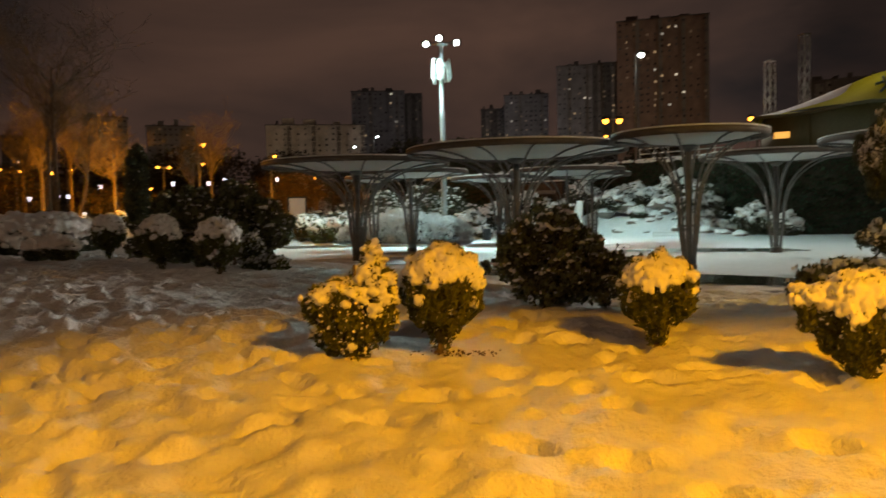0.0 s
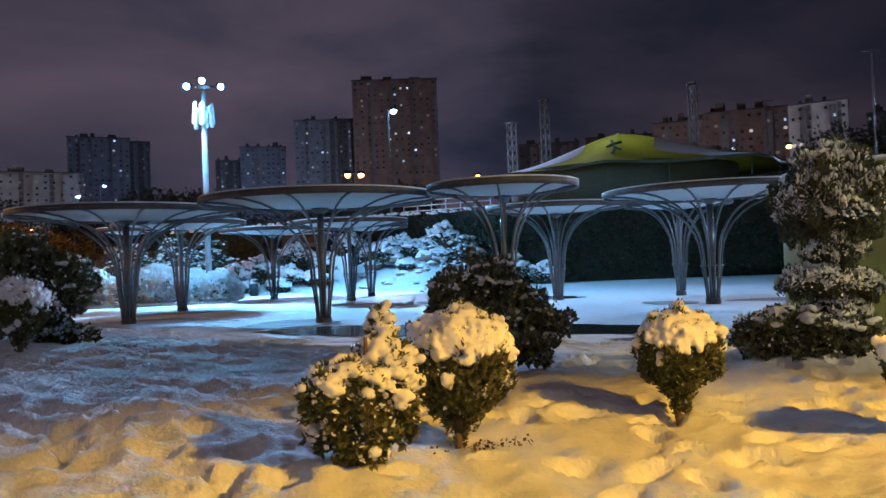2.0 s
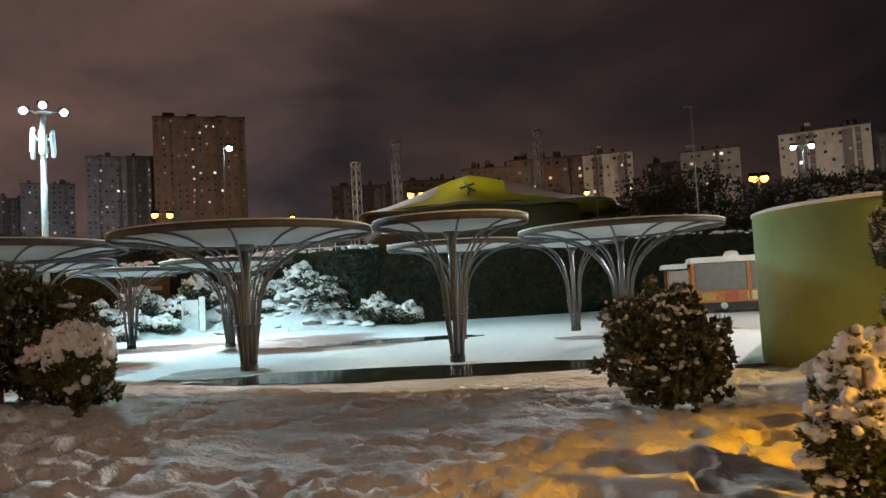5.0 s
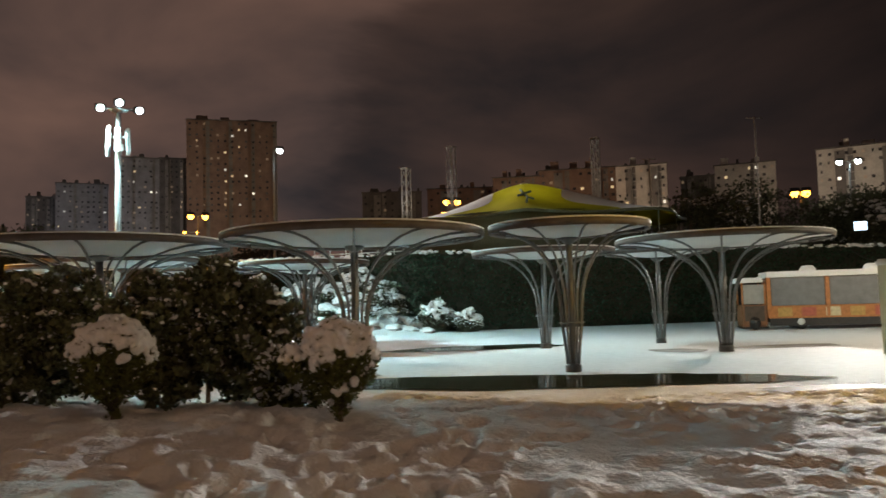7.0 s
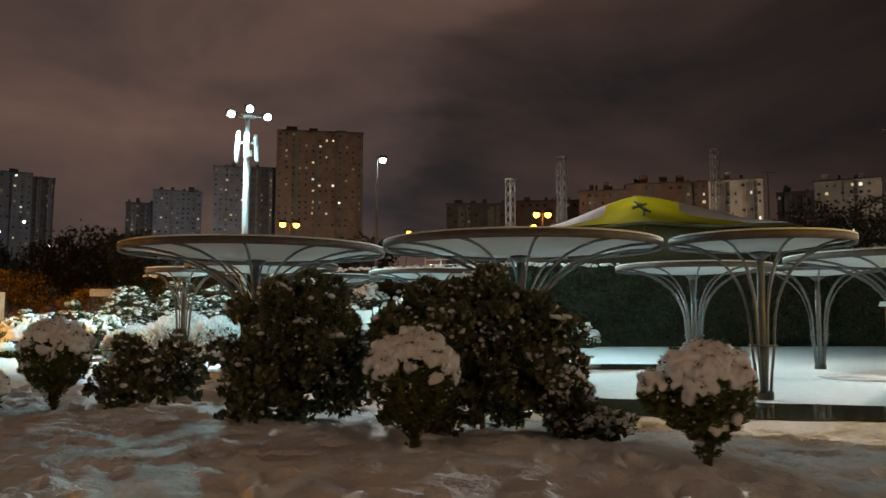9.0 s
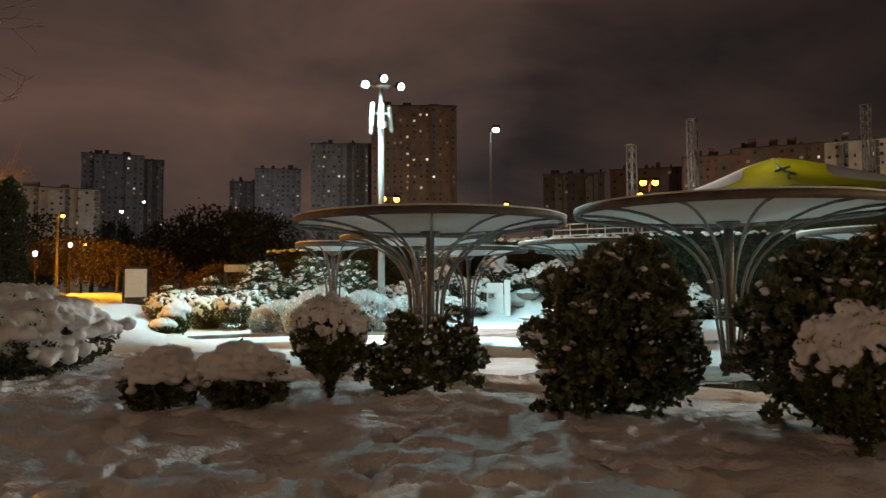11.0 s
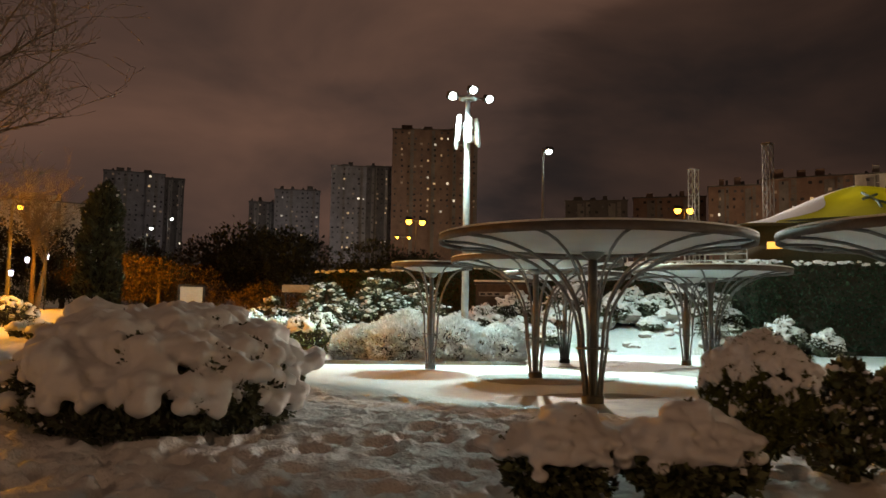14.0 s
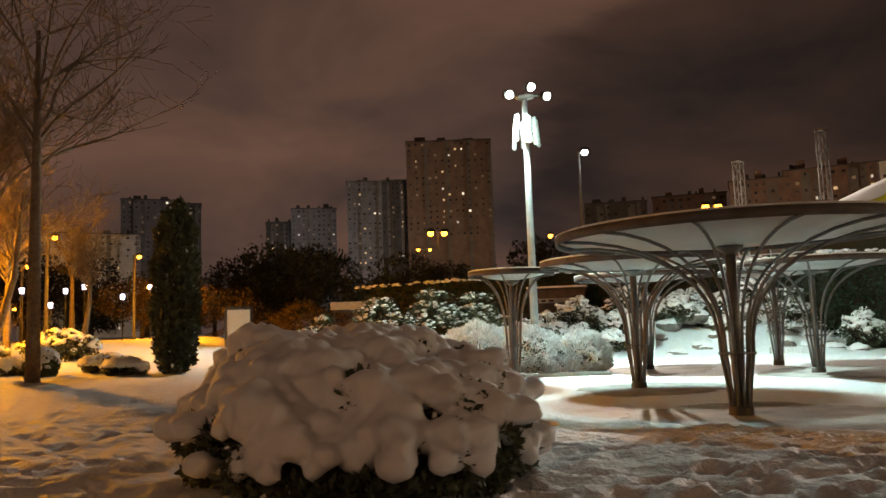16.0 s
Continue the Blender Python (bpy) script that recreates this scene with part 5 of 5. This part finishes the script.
for k, (sx, sy, h, w) in enumerate(((-7.0, 55.5, 2.2, 1.8), (-4.2, 54.6, 2.6, 2.0), (-1.6, 53.8, 2.5, 2.0), (0.6, 53.2, 2.2, 1.8), (-9.5, 57.5, 2.4, 1.6), (7.2, 55.4, 2.4, 1.7), (10.0, 54.4, 2.9, 2.0), (13.6, 53.0, 3.0, 2.0), (16.4, 52.4, 2.7, 1.8))):
    conifer(sx, min(sy, before_hedge(sx, 1.2)), h * 0.78, w * 1.2, 120 + k, CON)

for k, (sx, sy, w, h) in enumerate(((12.22, 52.21, 1.1, 1.7), (15.48, 51.12, 1.2, 2.1), (16.78, 49.71, 0.9, 1.5), (18.73, 49.39, 1.1, 1.8), (13.53, 50.47, 0.8, 1.1), (20.04, 49.28, 0.8, 1.3), (10.81, 51.66, 0.7, 0.9), (14.83, 49.28, 0.6, 0.7), (11.5, 50.8, 1.0, 1.3), (13.0, 51.6, 1.2, 1.9), (9.7, 52.8, 1.1, 1.8), (1.8, 50.6, 1.0, 1.4), (3.4, 50.9, 1.2, 1.7), (5.2, 50.5, 1.0, 1.3), (6.8, 50.2, 0.9, 1.1), (2.6, 49.6, 0.6, 0.7), (4.4, 49.4, 0.7, 0.8), (7.9, 51.2, 1.1, 1.6), (5.9, 52.0, 1.2, 1.7), (15.0, 50.4, 1.0, 1.5), (12.6, 49.0, 0.7, 0.7))):
    bush("snow_laden_shrub", "irregular rock-garden shrub heavily laden with snow", "shrub", sx, min(sy, before_hedge(sx, 1.0)),
         [(0, 0, h * 0.45, w * 0.8, w * 0.7, h * 0.45), (w * 0.45, -0.1, h * 0.4, w * 0.5, w * 0.5, h * 0.3), (-w * 0.45, 0, h * 0.55, w * 0.45, w * 0.45, h * 0.35), (0.1, 0, h * 0.85, w * 0.35, w * 0.35, h * 0.22)],
         leaf=0.16, ratio=0.22, leaves=2600, lift=0.1, mat=PINE, snow=0.5, clump=0.14, clumps=260, side=0.2, seed=160 + k, voxel=0.04, lump=0.25, group="shrubs of the rock garden")

# rocks of the rock garden, half buried in snow
v0, f0 = icosphere(3)
for k in range(40):
    g = np.random.default_rng(200 + k)
    a = g.random()
    x, y = 6.0 + 12.0 * a + g.normal(0, 0.4), 51.6 - 4.2 * a + g.normal(0, 1.0)
    y = min(y, before_hedge(x, 0.8))
    s = g.uniform(0.22, 0.6)
    root = empty("rock", pose(x, y, ground_at(x, y) - 0.16, 0, 0, g.uniform(0, 360)), "grey garden rock with a cap of snow", "rock", "rocks of the rock garden")
    w = np.array([noise.noise(Vector(p) * 1.4 + Vector((k, 0, 0))) for p in v0])[:, None]
    vv = v0 * (1 + 0.35 * w) * np.array([s * 1.3, s, s * 0.62]) + [0, 0, s * 0.3]
    raw_mesh("stone", vv, f0, ROCK, root, smooth=False)
    up = v0[:, 2] > 0.15
    cap = vv.copy()
    cap[up] += np.array([0, 0, 0.05 + 0.06 * s])
    cap[~up] = cap[~up] * 0.8
    raw_mesh("snow_cap", cap, f0, SNOW_SOFT, root, "cap of snow")

# ornamental grasses
for k, (sx, sy) in enumerate(((15.6, 47.9), (16.4, 47.3), (17.2, 47.0), (18.0, 46.6), (14.9, 48.6), (16.3, 48.6))):
    g = np.random.default_rng(300 + k)
    root = empty("ornamental_grass", pose(sx, sy, ground_at(sx, sy) - 0.02), "arching tuft of dry grass dusted with snow", "plant", "grasses at the rock garden")
    V, F = [], []
    for b in range(110):
        a, L = g.uniform(0, 6.28), g.uniform(0.7, 1.5)
        d = Vector((math.cos(a), math.sin(a), 0))
        sd = Vector((-math.sin(a), math.cos(a), 0)) * 0.026
        o = len(V)
        for i in range(5):
            q = i / 4
            c = d * (0.05 + L * 0.75 * q ** 1.6) + Vector((0, 0, L * (1.15 * q - 0.65 * q * q)))
            V += [c + sd * (1 - q * 0.85), c - sd * (1 - q * 0.85)]
        F += [(o + 2 * i, o + 2 * i + 1, o + 2 * i + 3, o + 2 * i + 2) for i in range(4)]
    link_mesh("blade_tuft", V, F, FROST, root)

# white low picket fence
fence = empty("picket_fence", pose(12.6, 45.6, ground_at(13.6, 45.2) - 0.05, 0, 0, -24), "low white picket fence half buried in snow", "fence")
picket = None
for k in range(14):
    if picket is None:
        picket = part("picket", box(bmesh.new(), (-0.04, -0.012, 0), (0.04, 0.012, 0.42), 0.01), WHITE_CASE, fence)
    else:
        o = new("picket", picket.data)
        o.parent, o.location = fence, (k * 0.16, 0, 0)
for z in (0.12, 0.32):
    part("rail", boxed((-0.05, 0.013, z), (2.15, 0.04, z + 0.05)), WHITE_CASE, fence)

# white display frame with a post
disp = empty("display_stand", pose(8.6, 50.1, ground_at(8.5, 50.1), 0, 0, -22), "white display stand of stacked boxes beside a post", "display stand")
for k in range(4):
    bm = bmesh.new()
    for lo, hi in (((-0.75, -0.1, k * 0.48), (0.2, 0.1, k * 0.48 + 0.07)), ((-0.75, -0.1, k * 0.48 + 0.07), (-0.66, 0.1, k * 0.48 + 0.48)), ((0.11, -0.1, k * 0.48 + 0.07), (0.2, 0.1, k * 0.48 + 0.48)), ((-0.3, -0.06, k * 0.48 + 0.2), (0.11, 0.1, k * 0.48 + 0.46))):
        box(bm, lo, hi)
    part("shelf_box", bm, WHITE_CASE, disp)
part("back_panel", boxed((-0.74, 0.102, 0.0), (0.19, 0.14, 1.98), 0.01), WHITE_CASE, disp)
part("post", boxed((0.26, -0.14, -0.1), (0.6, 0.14, 2.15), 0.02), WHITE_CASE, disp)

# brown service hut with a sign strip
hut = empty("service_hut", pose(7.4, 57.4, 1.6, 0, 0, -28), "brown clad service hut with a pale sign strip", "hut")
part("wall", boxed((-1.7, 0, -2.0), (1.7, 2.0, 2.1), 0.03), BROWN, hut)
part("roof", boxed((-1.85, -0.15, 2.1), (1.85, 2.15, 2.25), 0.03), DARK_METAL, hut)
part("snow_cap", boxed((-1.83, -0.12, 2.252), (1.83, 2.1, 2.36), 0.05), SNOW_SOFT, hut, "snow on the roof")
part("sign_strip", boxed((-1.5, -0.06, 1.35), (1.2, -0.004, 1.62), 0.01), CONCRETE, hut, "pale sign strip")
for k in range(3):
    part("sign_mark", boxed((-1.4 + 0.45 * k, -0.075, 1.42), (-1.1 + 0.45 * k, -0.062, 1.55)), DARK_METAL, hut, "dark sign mark")
part("door", boxed((-0.1, -0.04, 0.0), (0.9, -0.004, 1.2), 0.01), DARK_METAL, hut)

# information board, plank bench back, litter bin, kerb
BX, BY = -11.1, 58.7
board = empty("notice_board", pose(BX, BY, ground_at(BX, BY), 0, 0, 4), "white notice board in a tall dark frame", "notice board")
bz = 3.2 - ground_at(BX, BY)
part("panel", boxed((-0.6, -0.05, 0.72), (0.6, 0.03, bz - 0.14), 0.01), ANTENNA, board, "white panel")
part("top_bar", boxed((-0.72, -0.07, bz - 0.13), (0.72, 0.07, bz), 0.01), DARK_METAL, board)
part("kick_board", boxed((-0.6, -0.06, 0.05), (0.6, 0.06, 0.71), 0.01), DARK_METAL, board)
for s in (-0.67, 0.67):
    part("post", boxed((s - 0.065, -0.07, -0.1), (s + 0.065, 0.07, bz - 0.135), 0.01), DARK_METAL, board)
bench = empty("bench", pose(-4.9, 58.5, ground_at(-4.9, 58.5), 0, 0, -12), "pale wooden bench with plank back under snow", "bench")
gz = 3.35 - ground_at(-4.9, 58.5)
part("backrest", boxed((-1.2, 0, gz - 0.45), (1.2, 0.08, gz), 0.02), material("pale_wood", (0.42, 0.34, 0.24), 0.7, spread=0.2), bench)
part("seat", boxed((-1.2, -0.5, gz - 0.6), (1.2, 0.0, gz - 0.53), 0.02), BROWN, bench)
for s in (-1.0, 1.0):
    part("leg", boxed((s - 0.05, -0.45, -0.1), (s + 0.05, 0.05, gz - 0.6)), DARK_METAL, bench)
lb = empty("litter_bin", pose(2.75, 47.6, ground_at(2.75, 47.6) - 0.03), "dark round litter bin with a hooped top", "litter bin")
turned("bin_body", [(0, 0), (0.24, 0), (0.28, 0.75), (0.25, 0.75), (0.22, 0.1), (0, 0.1)], DARK_METAL, lb, 24)
tube("hoop", [(0.26 * math.cos(a), 0, 0.75 + 0.42 * math.sin(a)) for a in np.linspace(0, math.pi, 12)], 0.025, DARK_METAL, lb, 6)
turned("lid", [(0, 1.05), (0.2, 1.0), (0.22, 0.97), (0, 0.97)], SNOW_SOFT, lb, 20, label="snow-covered lid")
kerb = tagged(new("kerb"), "dark stone kerb along the planted bed", "kerb", kind="structure")
line = [(-8.6, 40.5), (-6.5, 41.3), (-4.2, 41.0), (-2.2, 40.5), (-0.6, 40.0), (0.8, 39.9)]
for (ax, ay), (bx, by) in zip(line, line[1:]):
    L = math.hypot(bx - ax, by - ay)
    st = part("kerb_stone", boxed((0.01, -0.07, -0.1), (L - 0.01, 0.07, 0.1), 0.015), CONCRETE, kerb)
    st.matrix_local = pose(ax, ay, -0.06, 0, 0, math.degrees(math.atan2(by - ay, bx - ax)))

# railing of the stair up to the terrace
rail = empty("stair_railing", pose(13.8, 53.3, TERRACE + 0.2), "snowy steel railing of the stair to the terrace", "railing")
P0, P1 = Vector((0, 0, 0)), Vector((4.4, -5.2, 0.0))
for k in range(3):
    tube("rail_bar", [P0 + Vector((0, 0, 0.35 * k)), P1 + Vector((0, 0, 0.35 * k))], 0.035, GALV, rail, 6)
for k in range(7):
    p = P0.lerp(P1, k / 6)
    tube("rail_post", [p + Vector((0, 0, -0.3)), p + Vector((0, 0, 0.75))], 0.035, GALV, rail, 6)

# ---- tourist road train ----
train = empty("road_train_car", pose(28.0, 29.4, -0.1, 0, 0, -46) @ Matrix.Scale(1.1, 4), "orange-framed tourist road train car with grey tarpaulin sides", "train car")
LN = 7.4
part("chassis", boxed((0, 0.1, 0.32), (LN, 1.9, 0.5), 0.03), DARK_METAL, train)
part("skirt", boxed((0, 0.0, 0.16), (LN, 0.05, 0.495), 0.01), DARK_METAL, train, "dark skirt board")
part("side_panel", boxed((0, 0.0, 0.5), (LN, 0.06, 1.05), 0.015), WOOD_ORANGE, train, "orange side panel")
part("side_panel", boxed((0, 1.94, 0.5), (LN, 2.0, 1.05), 0.015), WOOD_ORANGE, train)
part("end_panel", boxed((0, 0.06, 0.5), (0.06, 1.94, 2.3), 0.015), WOOD_ORANGE, train)
for k in range(4):
    x = LN * k / 3
    part("corner_post", boxed((x - 0.09, -0.02, 0.5), (x + 0.09, 0.12, 2.4), 0.02), WOOD_ORANGE, train)
for k in range(3):
    part("tarpaulin", boxed((LN * k / 3 + 0.11, 0.02, 1.07), (LN * (k + 1) / 3 - 0.11, 0.05, 2.34), 0.005), TARP, train, "grey tarpaulin")
PICS = [material("poster_ochre", (0.45, 0.28, 0.08), 0.6), material("poster_red", (0.40, 0.10, 0.06), 0.6), material("poster_cream", (0.55, 0.48, 0.30), 0.6)]
for k in range(7):
    part("picture_panel", boxed((0.35 + k * 1.0, -0.015, 0.58), (0.95 + k * 1.0, -0.004, 0.98)), PICS[k % 3], train, "small coloured picture")
part("roof", boxed((-0.15, -0.15, 2.36), (LN + 0.15, 2.15, 2.5), 0.05), WHITE_CASE, train)
part("snow_cap", boxed((-0.12, -0.12, 2.502), (LN + 0.12, 2.12, 2.62), 0.05), SNOW_SOFT, train, "snow on the roof")
for x in (1.9, 4.6):
    turned("roof_vent", [(0, 0.3), (0.25, 0.27), (0.36, 0.12), (0.36, 0), (0, 0)], SNOW_SOFT, train, 16, label="snowed-over roof vent").location = (x, 1.0, 2.6)
for x in (1.3, 5.8):
    for yy in (0.12, 1.7):
        wheel = tube("wheel", [(x, yy - 0.1, 0.34), (x, yy + 0.12, 0.34)], 0.34, DARK_METAL, train, 20)
        tube("hub_cap", [(x, yy - 0.125, 0.34), (x, yy - 0.1, 0.34)], 0.16, GALV, wheel, 12)
CAB_WOOD = material("brown_varnished_wood", (0.20, 0.085, 0.035), 0.5, spread=0.3, scale=6.0, bump=0.15)
cab = empty("road_train_engine", pose(27.1, 30.33, -0.1, 0, 0, -46) @ Matrix.Diagonal((0.82, 1.08, 1.08, 1.0)), "dark cab of the tourist road train under a curved roof", "train engine")
part("cab_body", boxed((0, 0, 0.14), (1.45, 1.8, 1.15), 0.06), CAB_WOOD, cab)
part("skirt", boxed((-0.04, -0.04, 0.06), (1.49, 1.84, 0.14), 0.02), DARK_METAL, cab)
for x in (0.06, 1.36):
    for yy in (0.04, 1.68):
        part("cab_post", boxed((x - 0.04, yy, 1.15), (x + 0.04, yy + 0.08, 2.2)), WOOD_ORANGE, cab)
part("windscreen", boxed((0.12, 0.03, 1.2), (1.3, 0.05, 2.1)), CONCRETE, cab, "frosted window")
part("cab_roof", boxed((-0.3, -0.15, 2.2), (1.3, 1.95, 2.32), 0.05), WHITE_CASE, cab)
part("roof_snow", boxed((-0.26, -0.12, 2.322), (1.27, 1.92, 2.42), 0.045), SNOW_SOFT, cab, "snow on the cab roof")
part("cab_door", boxed((0.14, -0.03, 0.4), (1.28, -0.004, 1.1), 0.02), BROWN, cab, "dark cab door")
part("cab_side", boxed((0.08, 1.74, 1.15), (1.36, 1.78, 2.2)), DARK_METAL, cab)
tube("wheel", [(0.7, -0.03, 0.32), (0.7, 0.2, 0.32)], 0.32, DARK_METAL, cab, 20)

# cream post with snow on top, and the cable to the canopy
post = empty("gate_post", pose(15.75, 17.25, -0.12, 0, 0, 30), "cream rendered gate post capped with snow", "post")
part("shaft", boxed((-0.2, -0.2, 0), (0.2, 0.2, 2.5), 0.02), WALL_CREAM, post)
part("snow_cap", boxed((-0.27, -0.27, 2.5), (0.27, 0.27, 2.68), 0.07), SNOW_SOFT, post, "cap of snow")
cab_pts = []
for i in range(13):
    q = i / 12
    p = Vector((16.35, 19.0, 3.45)).lerp(Vector((15.75, 17.25, 2.5)), q)
    p.z -= 0.25 * math.sin(math.pi * q)
    cab_pts.append(p)
tagged(tube("hanging_cable", cab_pts, 0.012, DARK_METAL, None, 5), "thin dark cable hung from canopy to post", "cable")


# ---- dark trees round the place ----
def leafy_tree(x, y, h, w, seed, label, mat, z=None, frost=0.0):
    g = np.random.default_rng(seed)
    z0 = ground_at(x, y) - 0.1 if z is None else z
    root = empty("tree", pose(x, y, z0), label, "tree")
    tube("trunk", [(0, 0, 0), (0.1, 0.05, h * 0.4), (0, 0, h * 0.75)], [0.035 * h, 0.025 * h, 0.008 * h], BARK, root, 8)
    lobes = [(g.normal(0, w * 0.35), g.normal(0, w * 0.35), h * g.uniform(0.35, 0.85), w * g.uniform(0.3, 0.5), w * g.uniform(0.3, 0.5), h * g.uniform(0.12, 0.2)) for _ in range(9)]
    P, N = lobe_points(lobes, 4200, g, 0.25)
    leaf_mesh("crown", P + g.normal(0, 0.05 * w, P.shape), N, 0.036 * h, 0.35, 0.0, g, mat, root)
    if frost:
        p, n = lobe_points(lobes, 500, g, 0.25)
        k = n[:, 2] > 0.35
        v, f = blobs(p[k], g.uniform(0.02, 0.05, int(k.sum())) * h, 0.5, g)
        tagged(raw_mesh("crown_snow", v, f, SNOW_SOFT, root, "snow caught in the crown"), kind="stuff")


RUSSET = material("russet_leaf", (0.10, 0.065, 0.028), 0.8, spread=0.4, scale=3.0, bump=0.1, island=0.6)
DK = "dark leafy tree against the night sky"
for k in range(26):
    g = random.Random(400 + k)
    b, d = 33 + k * 1.6 + g.uniform(-0.6, 0.6), g.uniform(85, 125)
    leafy_tree(-8 + d * math.sin(radians(b + 8)), 8 + d * math.cos(radians(b + 8)), g.uniform(7, 10.5), g.uniform(5, 8), 400 + k, DK, PINE, TERRACE - 1.0, 0.4 if k % 4 == 0 else 0)
for k in range(30):
    g = random.Random(500 + k)
    b, d = -38 + k * 2.0 + g.uniform(-1, 1), g.uniform(105, 150)
    leafy_tree(-8 + d * math.sin(radians(b)), 8 + d * math.cos(radians(b)), g.uniform(9, 14), g.uniform(6, 9), 500 + k, DK, CORE if k % 2 else PINE, 0.3)
for k, (sx, sy, h, w) in enumerate(((-13.5, 82.0, 4.5, 4.5), (-9.0, 86.0, 4.0, 4.0), (-5.5, 78.0, 4.2, 3.6), (-24.0, 58.0, 3.0, 3.0), (-33.0, 56.0, 4.0, 4.0), (-18.0, 88.0, 5.0, 5.0))):
    leafy_tree(sx, sy, h, w, 600 + k, "small tree lit orange by a street lamp", RUSSET, None, 0.0)

# fallen leaves on the snow under the clipped ball
g = np.random.default_rng(900)
lp = np.stack([0.12 + g.normal(0, 0.17, 70), 6.33 + g.normal(0, 0.07, 70), np.zeros(70)], 1)
lp[:, 2] = [ground_at(x, y) + 0.02 for x, y, _ in lp]
litter = empty("leaf_litter", pose(0, 0, 0), "scattered brown leaf litter lying on the snow", "leaf litter")
leaf_mesh("fallen_leaf_scatter", lp, np.tile([[0.7, 0.7, 0.05]], (70, 1)), 0.03, 0.4, 0.0, g, BROWN, litter)
